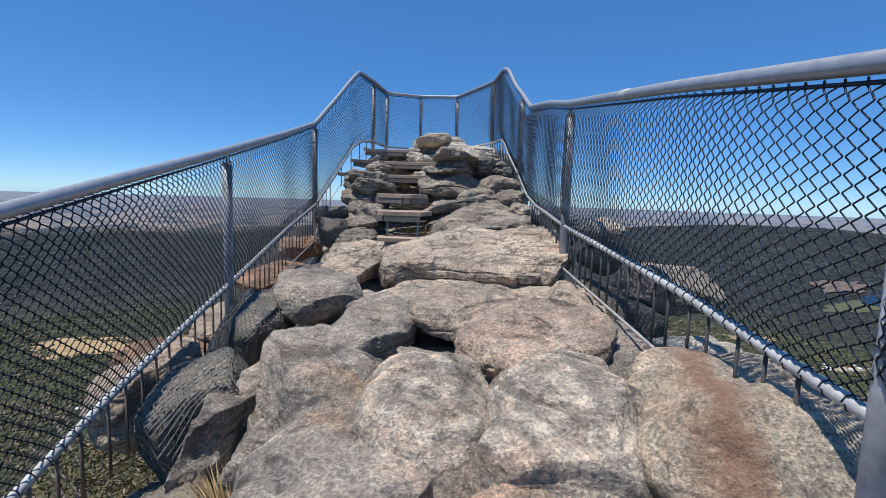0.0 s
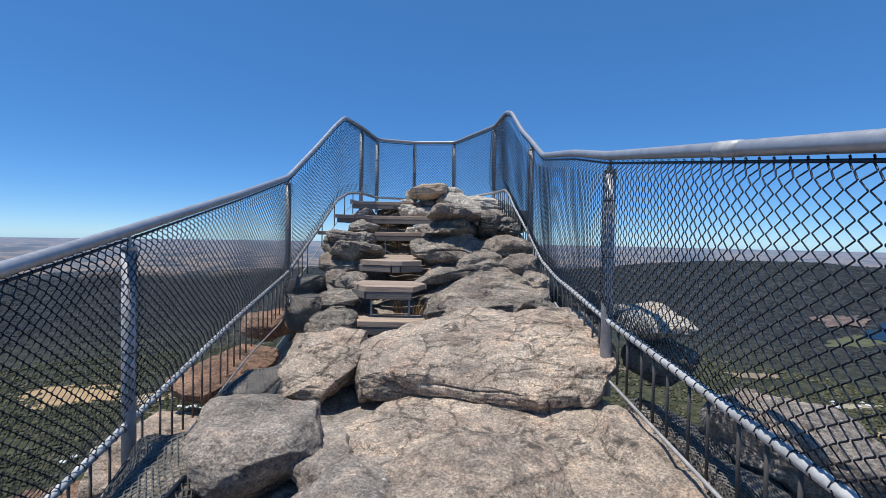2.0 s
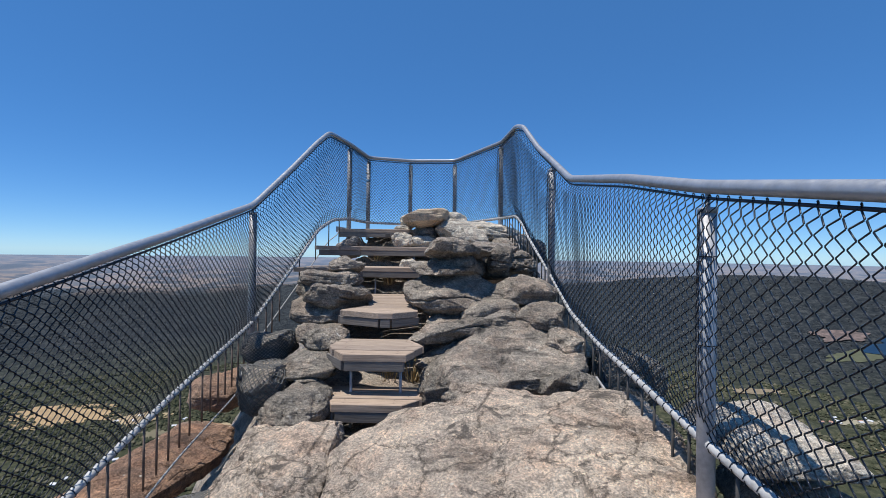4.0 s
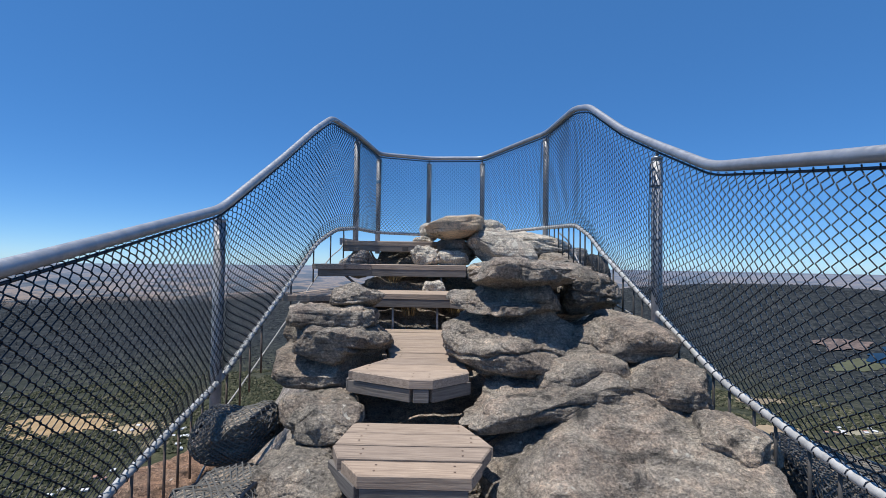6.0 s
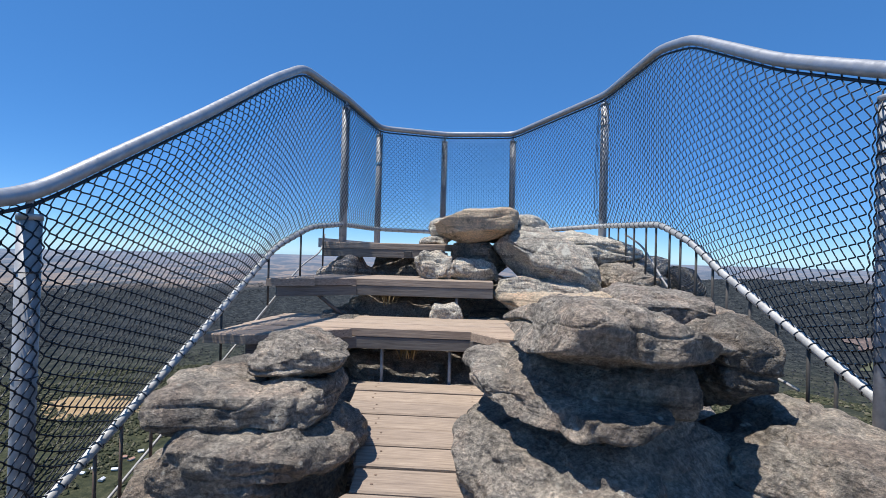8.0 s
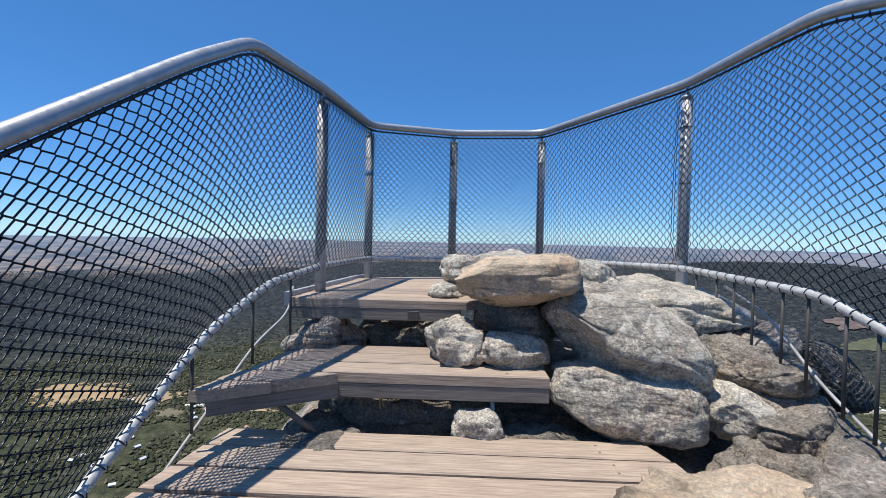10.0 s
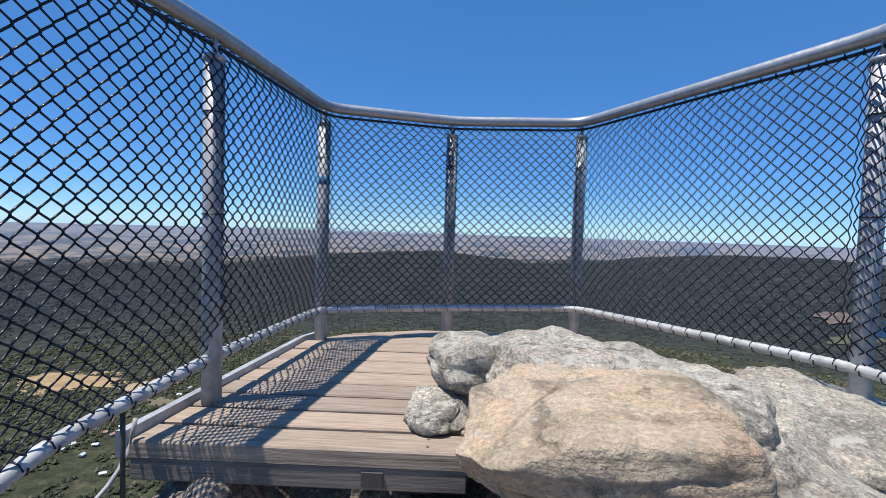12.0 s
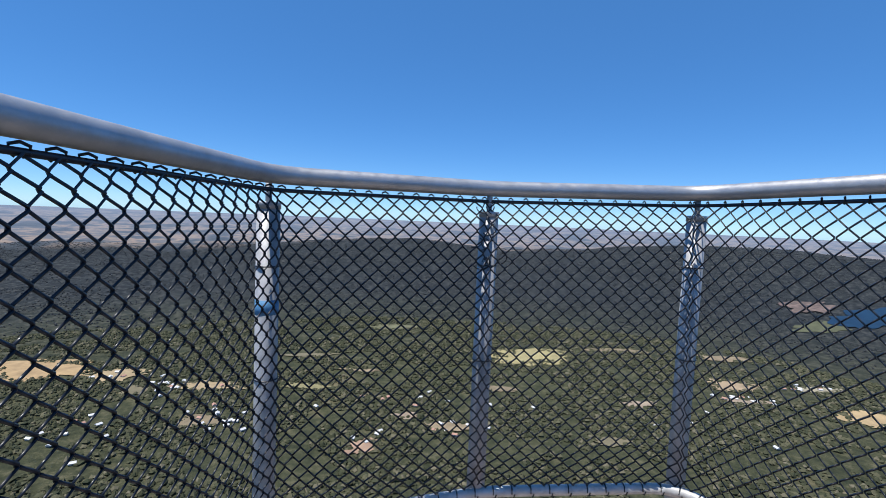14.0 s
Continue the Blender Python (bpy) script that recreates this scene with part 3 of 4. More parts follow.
# a smear of blue paint on one corner post
BLUE = metal_material("blue_paint", (0.10, 0.30, 0.55), 0.6, 0.0, 0.9)
tube_object("paint_smear", [(-1.42, 10.79, 3.52), (-1.42, 10.79, 3.54), (-1.42, 10.79, 3.57)], 0.0378, BLUE, fence, "smear of blue paint", 16)


# worn joint sleeve on the top rail
q = at(top_line, TD, station(top_line, TD, 1.27, 2.95) + np.linspace(-0.07, 0.07, 4))
tube_object("sleeve", q, 0.0335, RAIL, fence, "worn bright joint sleeve", 14)


def loose_wire(x, y, z, seed):
    rng = random.Random(seed)
    v, f = [], []
    for _ in range(9):
        p = np.array([x + rng.uniform(-0.07, 0.05), y - 0.035, z - rng.uniform(0, 0.26)])
        g, r = rng.uniform(0, 6.28), rng.uniform(0.012, 0.026)
        k = np.linspace(0, rng.uniform(3, 6), 9)
        tube(np.stack([p[0] + r * np.cos(k + g) + 0.006 * k, p[1] - 0.003 * k, p[2] + r * np.sin(k + g)], 1), 0.0022, 4, False, v, f)
    tagged(mesh_object("loose_wire", v, f, WIRE, fence, "tangle of loose wire ends", True), kind="stuff")


loose_wire(-0.66, 11.08, 3.93, 4)


def inward(s):
    """Level directions from the fence line towards the walk, at distances s along the top rail."""
    d = at(top_line, TD, s + 0.12) - at(top_line, TD, s - 0.12)
    q = np.stack([-d[..., 1], d[..., 0], 0 * d[..., 2]], -1)
    q /= np.linalg.norm(q, axis=-1, keepdims=True) + 1e-9
    to = np.array([-0.25, 5.0, 0]) - at(top_line, TD, s)
    return q * np.sign((q * to).sum(-1, keepdims=True))


def chain_mesh(s0, s1, e0, e1, across=0.030, up=0.0295):
    """One panel of woven wire between two posts, on their inner side, from distance s0 to s1 on the top rail, e0 to e1 on the bottom rail."""
    width = 0.5 * ((s1 - s0) + (e1 - e0))
    cols = max(2, round(width / across))
    a, b = at(tension, TD, (s0 + s1) / 2), at(low_line, LD, (e0 + e1) / 2)
    rows = max(6, round((a[2] - b[2]) / up))
    v, f = [], []
    # each bend is rounded: two points a little above and below it
    r = np.repeat(np.arange(rows + 1), 2)
    t = np.clip((r + np.tile([-0.07, 0.07], rows + 1)) / rows, 0, 1)
    lift = 0.043 * np.clip(np.minimum(t / 0.14, (1 - t) / 0.07), 0, 1)
    for c in range(cols + 1):
        u = np.clip((c + 0.47 * np.where((r + c) % 2, 1, -1)) / cols, 0, 1)
        hi, lo = at(tension, TD, s0 + (s1 - s0) * u), at(low_line, LD, e0 + (e1 - e0) * u) + np.array([0, 0, 0.020])
        q = lo + (hi - lo) * t[:, None]
        sag = 0.010 * np.sin(math.pi * t) * np.sin(5.1 * u * width + 1.3 * t)
        weave = 0.0035 * np.where((r + c) % 2, 1, -1) + 0.001 * (c % 2)
        pts = q + inward(s0 + (s1 - s0) * u) * (lift + sag + weave)[:, None]
        tube(pts, 0.0031, 4, False, v, f)
        if c % 2 == rows % 2:
            # hooked over the wire below the top rail
            p = pts[-1]
            tube([p + np.array([0.011 * math.cos(k), 0.011 * math.cos(k), 0.004 + 0.012 * math.sin(k)]) for k in np.linspace(-1.4, 4.4, 7)], 0.0030, 4, False, v, f)
    mesh_object("mesh_panel", v, f, WIRE, fence, "black coated chain-link mesh", True)


for (xa, ya), (xb, yb) in zip(POSTS[:-1], POSTS[1:]):
    chain_mesh(station(top_line, TD, xa, ya), station(top_line, TD, xb, yb), station(low_line, LD, xa, ya), station(low_line, LD, xb, yb), *((0.037, 0.027) if xb > 1.15 else (0.030, 0.0295)))
chain_mesh(0.0, station(top_line, TD, *POSTS[0]), 0.0, station(low_line, LD, *POSTS[0]))
chain_mesh(station(top_line, TD, *POSTS[-1]), TD[-1], station(low_line, LD, *POSTS[-1]), LD[-1], 0.037, 0.027)

# lacing rings round the bottom rail
v, f = [], []
g = np.linspace(0, 2 * math.pi, 9)
for s in np.arange(0.05, LD[-1], 0.078):
    c, d = at(low_line, LD, s), at(low_line, LD, s + 0.01) - at(low_line, LD, s - 0.01)
    d /= np.linalg.norm(d) + 1e-9
    a = np.cross(d, (0, 0, 1.0))
    a /= np.linalg.norm(a) + 1e-9
    b = np.cross(a, d)
    tube([c + 0.0245 * (math.cos(k) * a + math.sin(k) * b) + d * 0.012 * k / 6.28 for k in g], 0.0026, 4, False, v, f)
tagged(mesh_object("lacing", v, f, WIRE, fence, "black lacing wire", True), kind="stuff")

# balusters under the bottom rail
def baluster(x, y, z, drop, material=DARK_BAR):
    tube_object("baluster", [(x, y, z - drop), (x, y, z - drop / 2), (x, y, z - 0.01)], 0.008, material, fence, "", 6)


for y in np.arange(1.3, 7.6, 0.155):
    s = station(low_line[: len(low_line) // 2], LD[: len(low_line) // 2], np.interp(y, [1.57, 3.55, 6.93], [-1.42, -1.6, -1.89]), y)
    q = at(low_line, LD, s)
    if min(abs(y - 3.62), abs(y - 6.92)) > 0.06:
        baluster(q[0], q[1], q[2], 0.42, RUSTY)
for y in (8.0, 8.5, 9.0, 9.4):
    s = station(low_line[: len(low_line) // 2], LD[: len(low_line) // 2], -1.7, y)
    q = at(low_line, LD, s)
    baluster(q[0], q[1], q[2], 0.36)
half = len(low_line) // 2
for y in np.arange(1.3, 9.7, 0.17):
    s = station(low_line[half:], LD[half:], 1.15, y)
    q = at(low_line, LD, s)
    if min(abs(y - 4.23), abs(y - 7.07)) > 0.06:
        baluster(q[0], q[1], q[2], 0.36 if y < 7.6 else 0.46)


def cable(nodes, radius, material, label):
    ob = tube_object("conduit", spline(nodes, 0.05), radius, material, None, "", 8)
    tagged(ob, label, "conduit", "cables along the fence")


def beside(nodes, dx, drop):
    return [(x + dx, y, z - d) for (x, y, z), d in zip(nodes, drop)]


cable(beside(LOW[20:24], -0.03, (0.22, 0.36, 0.33, 0.30)), 0.009, CABLE, "pale conduit running low along the fence")
cable([(1.04, 9.5, 2.72), (1.06, 9.1, 2.60), (1.09, 8.75, 2.33), (1.12, 8.3, 2.10), (1.16, 7.9, 1.98), (1.2, 7.5, 1.92)], 0.008, CABLE, "pale conduit looping under the fence rail")
cable([(-1.62, 9.45, 2.68), (-1.62, 9.40, 2.50), (-1.68, 9.05, 2.38), (-1.72, 8.7, 2.18), (-1.84, 8.0, 1.72), (-1.92, 7.2, 1.28), (-1.95, 6.9, 1.15)], 0.007, CABLE, "pale conduit sagging below the fence rail")
cable([(-1.88, 7.0, 1.14), (-1.70, 6.2, 0.98), (-1.62, 5.2, 0.86), (-1.50, 3.9, 0.62), (-1.36, 2.9, 0.36), (-1.32, 2.2, 0.06)], 0.007, CABLE, "pale conduit running down beside the rocks")

# ---- boulders: lower ridge ----
# crown squareness, bedding depth, roughness, joint faces, creases
STYLES = {
    "pillow": (3.0, 0.016, 0.060, 7, 0.55),
    "slab": (3.4, 0.024, 0.085, 7, 0.8),
    "bed": (3.6, 0.055, 0.095, 12, 0.9),
    "block": (3.8, 0.035, 0.090, 15, 1.0),
    "gold": (8.0, 0.012, 0.050, 2, 0.8),
}


def rocks(rows):
    for x, y, z, sx, sy, sz, rx, ry, rz, m, seed, style in rows:
        square, ledge, rough, cuts, crease = STYLES[style]
        n = int(min(84, max(30, 100 * max(sx, sy, sz) + 12)))
        rock((x, y, z), (sx, sy, sz), (rx, ry, rz), seed, m, LABELS[m.name], n, square, ledge, rough, cuts=cuts, crease=crease)


def rust_streak(m):
    """A rust-brown water streak down the boulder's face."""
    n, l = m.node_tree.nodes, m.node_tree.links
    b = n["Principled BSDF"]
    base = b.inputs["Base Color"].links[0].from_socket
    v = world_coords(n, l)
    across, add = n.new("ShaderNodeVectorMath"), n.new("ShaderNodeMath")
    across.operation, add.operation = "DOT_PRODUCT", "MULTIPLY_ADD"
    l.new(v, across.inputs[0])
    across.inputs[1].default_value = (1, -0.25, 0)
    l.new(noise_tex(n, l, v, 5.0, 6, 0.7), add.inputs[0])
    add.inputs[1].default_value = 0.30
    l.new(across.outputs["Value"], add.inputs[2])
    far = n.new("ShaderNodeMath")
    far.operation = "SUBTRACT"
    l.new(add.outputs[0], far.inputs[0])
    far.inputs[1].default_value = 0.91
    size = n.new("ShaderNodeMath")
    size.operation = "ABSOLUTE"
    l.new(far.outputs[0], size.inputs[0])
    mask = ramp(n, l, size.outputs[0], [(0.02, (0.75, 0.75, 0.75)), (0.11, (0, 0, 0))])
    l.new(mix(n, l, mask, base, (0.33, 0.17, 0.10)), b.inputs["Base Color"])
    return m


ROCK_STREAK = rust_streak(rock_material("rust_streaked_sandstone", (0.27, 0.245, 0.215), (0.52, 0.455, 0.38), (0.46, 0.31, 0.22), 0.60, 0.68))
LABELS = {ROCK_STREAK.name: "big rounded sandstone boulder with a rust-brown water streak",ROCK.name: "grey weathered sandstone boulder lying on the ridge", ROCK_WARM.name: "pinkish-grey sandstone slab with rust stains on the ridge", ROCK_MID.name: "brown-grey layered sandstone ledge beside the steps", ROCK_DARK.name: "dark grey lichened sandstone block beside the steps", ROCK_GOLD.name: "golden sandstone block on top of paler rocks", ROCK_ROSE.name: "rose-stained oval sandstone boulder with a dark undercut", ROCK_RING.name: "grey boulder with pale concentric weathering rings", ROCK_SLAB.name: "flat sandstone slab split by a web of cracks", ROCK_PALE.name: "pale sandstone rock blotched with white lichen", ROCK_RED.name: "orange-red sandstone rock outside the fence"}
rocks([
    # x, y, z, half sizes, turn, material, seed, style
    (0.67, 2.34, 0.90, 0.43, 0.32, 0.13, 12, -8, 22, ROCK_ROSE, 3, "pillow"),
    (0.30, 2.98, 0.87, 0.39, 0.36, 0.14, 10, 0, 12, ROCK_WARM, 5, "pillow"),
    (-0.24, 2.76, 0.77, 0.27, 0.44, 0.15, 9, 2, -12, ROCK, 6, "pillow"),
    (-0.38, 2.18, 0.63, 0.36, 0.52, 0.20, 10, 8, 22, ROCK, 7, "pillow"),
    (-0.84, 3.60, 0.81, 0.34, 0.42, 0.19, 6, -2, 10, ROCK, 9, "pillow"),
    (-0.50, 3.46, 0.77, 0.18, 0.26, 0.09, 4, 0, 25, ROCK, 10, "pillow"),
    (0.13, 2.28, 0.73, 0.20, 0.18, 0.10, 4, 5, 0, ROCK, 11, "pillow"),
    (0.16, 1.72, 0.67, 0.30, 0.44, 0.22, 10, 0, 8, ROCK_RING, 12, "pillow"),
    (0.68, 1.64, 0.73, 0.40, 0.46, 0.22, 9, -3, 0, ROCK_RING, 13, "pillow"),
    (1.38, 1.54, 0.62, 0.50, 0.64, 0.42, 4, 6, 10, ROCK_STREAK, 14, "pillow"),
    (-0.10, 1.42, 0.48, 0.40, 0.46, 0.28, 5, -6, 0, ROCK, 15, "pillow"),
    (0.42, 1.17, 0.65, 0.18, 0.20, 0.13, 6, 0, 20, ROCK_WARM, 16, "pillow"),
    (1.12, 2.46, 0.71, 0.36, 0.58, 0.17, 8, 6, 0, ROCK, 25, "pillow"),
    (1.16, 3.30, 0.78, 0.28, 0.60, 0.15, 4, 6, 0, ROCK_WARM, 26, "slab"),
    (0.56, 3.56, 0.755, 1.00, 0.86, 0.13, 3, 0, 0, ROCK_SLAB, 17, "slab"),
    (0.10, 0.1, 0.25, 0.9, 0.7, 0.25, 0, 0, 0, ROCK, 18, "pillow"),
    (0.52, 4.67, 1.04, 0.94, 0.82, 0.17, 12, -5, 4, ROCK_SLAB, 19, "slab"),
    (0.98, 4.62, 1.08, 0.44, 0.72, 0.17, 11, -4, -6, ROCK_SLAB, 95, "slab"),
    (-0.80, 4.84, 0.93, 0.36, 0.62, 0.15, 11, -2, 0, ROCK_SLAB, 20, "slab"),
    (-0.34, 4.66, 0.84, 0.22, 0.36, 0.12, 10, 0, 0, ROCK, 21, "pillow"),
    (-0.88, 2.22, 0.38, 0.15, 0.48, 0.29, 8, 8, -8, ROCK, 22, "slab"),
    (-0.62, 1.96, 0.36, 0.15, 0.30, 0.26, 4, 8, 10, ROCK, 24, "slab"),
    (-1.05, 1.5, 0.05, 0.4, 0.5, 0.3, 0, 0, 0, ROCK_DARK, 23, "slab"),
])
# upper ridge beside the steps
rocks([
    (-1.02, 7.34, 2.04, 0.21, 0.34, 0.10, -4, -4, 10, ROCK_MID, 31, "bed"),
    (-1.16, 7.22, 1.90, 0.31, 0.46, 0.13, -2, 2, 10, ROCK_MID, 32, "bed"),
    (-1.02, 7.12, 1.75, 0.35, 0.48, 0.13, -2, 5, -12, ROCK_MID, 30, "bed"),
    (-1.14, 7.20, 1.56, 0.38, 0.50, 0.18, 2, 5, 0, ROCK_MID, 33, "slab"),
    (-1.30, 7.42, 1.78, 0.24, 0.36, 0.20, 0, 0, 0, ROCK_DARK, 94, "block"),
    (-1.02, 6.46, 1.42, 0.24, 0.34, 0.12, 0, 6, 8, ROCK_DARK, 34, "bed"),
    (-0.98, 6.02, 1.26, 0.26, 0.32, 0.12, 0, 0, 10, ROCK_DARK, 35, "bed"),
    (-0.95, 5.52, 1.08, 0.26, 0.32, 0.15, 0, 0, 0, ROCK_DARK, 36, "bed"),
    (0.18, 7.06, 2.235, 0.37, 0.47, 0.115, -3, 2, 8, ROCK_MID, 37, "bed"),
    # back of the recess under the cap: dark stone deepens its shade
    (0.20, 7.20, 2.08, 0.35, 0.46, 0.15, 0, 0, 0, ROCK_DARK, 38, "block"),
    (0.00, 7.06, 2.05, 0.27, 0.46, 0.07, 2, -4, 10, ROCK_MID, 29, "bed"),
    (0.13, 7.02, 1.79, 0.43, 0.55, 0.25, 4, 3, 0, ROCK_MID, 39, "slab"),
    (0.64, 7.16, 2.14, 0.15, 0.28, 0.17, 0, 6, 0, ROCK_DARK, 40, "block"),
    (0.98, 7.80, 2.08, 0.20, 0.30, 0.17, 0, 0, 0, ROCK, 41, "block"),
    (0.82, 6.94, 1.82, 0.34, 0.42, 0.16, 4, 3, 0, ROCK_MID, 42, "slab"),
    (0.95, 6.55, 1.62, 0.26, 0.32, 0.15, 6, 4, 0, ROCK_MID, 91, "slab"),
    (0.52, 6.74, 1.60, 0.30, 0.36, 0.20, 6, -4, 0, ROCK_MID, 92, "slab"),
    (1.08, 7.28, 1.55, 0.20, 0.50, 0.22, 0, 0, 0, ROCK_DARK, 93, "block"),
    (0.26, 6.46, 1.54, 0.53, 0.36, 0.12, 4, -9, 4, ROCK_MID, 43, "bed"),
    (0.50, 6.04, 1.30, 0.62, 0.50, 0.21, 15, -15, 8, ROCK_MID, 44, "slab"),
    (1.08, 6.12, 1.42, 0.20, 0.32, 0.15, 4, 6, 0, ROCK_MID, 45, "slab"),
    (0.98, 5.72, 1.24, 0.24, 0.32, 0.16, 0, 6, 0, ROCK_DARK, 46, "bed"),
    (0.12, 5.85, 1.12, 0.20, 0.30, 0.20, 0, 0, 0, ROCK_DARK, 47, "bed"),
    (0.52, 7.72, 2.06, 0.42, 0.36, 0.17, 0, 0, 0, ROCK_DARK, 49, "block"),
    (0.20, 7.70, 2.25, 0.30, 0.30, 0.085, 0, 4, 12, ROCK_GOLD, 96, "bed"),
    (0.66, 7.76, 2.24, 0.28, 0.32, 0.10, 0, 6, -8, ROCK, 97, "bed"),
])
# rocks beside the top deck
rocks([
    (-0.26, 9.20, 2.735, 0.32, 0.26, 0.135, 0, -3, -8, ROCK_GOLD, 51, "gold"),
    # block under the golden rock: its shadow is put into the dark colour
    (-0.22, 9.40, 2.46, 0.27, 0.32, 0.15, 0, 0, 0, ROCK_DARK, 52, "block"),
    (-0.58, 9.18, 2.37, 0.15, 0.20, 0.15, 0, 6, 0, ROCK_PALE, 53, "slab"),
    (-0.27, 9.07, 2.36, 0.20, 0.14, 0.10, 0, 4, 0, ROCK_PALE, 54, "pillow"),
    (-0.58, 9.94, 2.73, 0.15, 0.22, 0.12, 0, 0, 0, ROCK_PALE, 55, "pillow"),
    (-0.66, 9.74, 2.605, 0.13, 0.19, 0.05, 0, 0, 0, ROCK_PALE, 56, "pillow"),
    (-0.22, 9.72, 2.735, 0.30, 0.34, 0.145, 0, 0, 10, ROCK_PALE, 57, "pillow"),
    (0.14, 9.62, 2.71, 0.24, 0.38, 0.15, 0, 5, 0, ROCK_PALE, 58, "pillow"),
    (0.14, 9.36, 2.56, 0.18, 0.28, 0.20, 0, 0, 0, ROCK_PALE, 59, "pillow"),
    (0.80, 9.66, 2.57, 0.42, 0.46, 0.16, 4, 6, -18, ROCK_PALE, 60, "pillow"),
    (0.34, 9.20, 2.45, 0.46, 0.40, 0.23, 10, 24, -10, ROCK_PALE, 61, "pillow"),
    (0.29, 9.02, 2.17, 0.42, 0.29, 0.20, 10, 13, -4, ROCK_PALE, 62, "pillow"),
    (0.80, 8.90, 2.14, 0.18, 0.22, 0.13, 0, 14, 0, ROCK_PALE, 71, "pillow"),
    (0.98, 9.22, 2.30, 0.26, 0.40, 0.13, 0, 8, 0, ROCK_MID, 63, "bed"),
    (1.00, 8.92, 2.10, 0.26, 0.36, 0.14, 0, 0, 0, ROCK_MID, 64, "bed"),
    (1.08, 8.72, 2.00, 0.28, 0.36, 0.18, 0, 4, 0, ROCK_DARK, 69, "bed"),
    (1.16, 9.42, 2.34, 0.24, 0.40, 0.18, 0, 8, 0, ROCK, 70, "bed"),
    (0.90, 8.55, 1.92, 0.30, 0.30, 0.16, 0, 0, 0, ROCK_DARK, 65, "bed"),
    (-0.48, 8.86, 2.02, 0.14, 0.10, 0.10, 0, 0, 0, ROCK_PALE, 66, "pillow"),
    (-1.42, 9.55, 2.28, 0.20, 0.26, 0.18, 0, 0, 0, ROCK, 67, "slab"),
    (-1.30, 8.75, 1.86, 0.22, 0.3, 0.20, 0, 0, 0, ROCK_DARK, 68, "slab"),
])
# rock fill under the timber, its dark stone adding to the darkness there
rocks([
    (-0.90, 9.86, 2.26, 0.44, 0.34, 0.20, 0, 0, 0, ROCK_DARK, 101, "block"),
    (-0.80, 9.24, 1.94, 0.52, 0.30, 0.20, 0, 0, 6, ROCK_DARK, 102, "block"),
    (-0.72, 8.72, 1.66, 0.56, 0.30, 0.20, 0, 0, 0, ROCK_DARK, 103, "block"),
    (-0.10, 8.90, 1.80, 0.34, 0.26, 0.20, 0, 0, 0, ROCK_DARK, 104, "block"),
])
# rocks outside the fence
rocks([
    (-2.02, 5.6, 0.58, 0.36, 0.80, 0.15, 0, 4, 0, ROCK_RED, 71, "slab"),
    (-1.95, 4.5, 0.30, 0.34, 0.60, 0.16, 0, 4, 0, ROCK_WARM, 72, "slab"),
    (-2.25, 3.9, 0.05, 0.42, 0.50, 0.24, 0, 0, 0, ROCK_RED, 73, "slab"),
    (-2.05, 6.9, 0.80, 0.28, 0.50, 0.18, 0, 0, 0, ROCK_RED, 78, "slab"),
    (-1.66, 2.75, 0.30, 0.24, 0.5, 0.30, 0, 0, 10, ROCK_WARM, 74, "slab"),
    (1.56, 4.36, 1.37, 0.24, 0.36, 0.10, 0, -4, 6, ROCK_PALE, 75, "slab"),
    (1.62, 4.30, 1.12, 0.20, 0.30, 0.15, 0, 0, 0, ROCK_DARK, 79, "slab"),
    (1.68, 3.20, 1.04, 0.30, 0.45, 0.17, 0, 6, 0, ROCK, 76, "slab"),
    (1.60, 2.40, 0.72, 0.24, 0.40, 0.18, 0, 6, 0, ROCK_PALE, 77, "slab"),
])


# ---- rocks wrapped in net ----
def netted(x, y, z, sx, sy, sz, turn, seed, label):
    th = thing("netted_rock", (x, y, z), label, "netted rock", "rocks wrapped in net")
    v, f = rock_shape((sx, sy, sz), turn, seed, 36, 4.0, 0.03, 0.06, 10)
    mesh_object("stone", v, f, ROCK, th, "", True)
    stone = np.array(v)
    # heavy black straps along the net's two long edges
    for side in (-0.80, 0.80):
        line = []
        for g in np.linspace(-0.92, 0.92, 12):
            far = np.abs(stone[:, 0] - side * sx) + np.abs(stone[:, 1] - g * sy) - 0.35 * stone[:, 2]
            line.append(stone[np.argmin(far)] + np.array([0, 0, 0.012]))
        tube_object("strap", spline([tuple(q) for q in line], 0.03), 0.013, WIRE, th, "black edge strap", 6)
    n = max(9, round((sx + sy) / 0.052))
    v, f = rock_shape((sx + 0.015, sy + 0.015, sz + 0.015), turn, seed, n, 4.0, 0.03, 0.06, 10)
    edges = set()
    for q in f:
        edges.add(tuple(sorted((q[0], q[2]))))
        edges.add(tuple(sorted((q[1], q[3]))))
    tv, tf = [], []
    for a, b in edges:
        if v[a][2] > -0.6 * sz or v[b][2] > -0.6 * sz:
            tube([v[a], v[b]], 0.0038, 3, False, tv, tf)
    tagged(mesh_object("net", tv, tf, NET, th, "black rockfall net"), kind="stuff")


netted(-1.08, 2.34, 0.36, 0.25, 0.50, 0.34, (6, -2, 10), 81, "grey rock wrapped in black rockfall net beside the fence")
netted(-1.26, 3.26, 0.60, 0.25, 0.46, 0.22, (8, 4, 4), 82, "grey rock wrapped in black rockfall net beside the fence")
netted(-1.20, 4.50, 0.76, 0.20, 0.46, 0.15, (4, -4, 0), 88, "grey rock wrapped in black rockfall net beside the fence")
netted(-1.52, 6.45, 1.30, 0.20, 0.26, 0.15, (0, 0, 0), 83, "dark rock under black rockfall net below the steps")
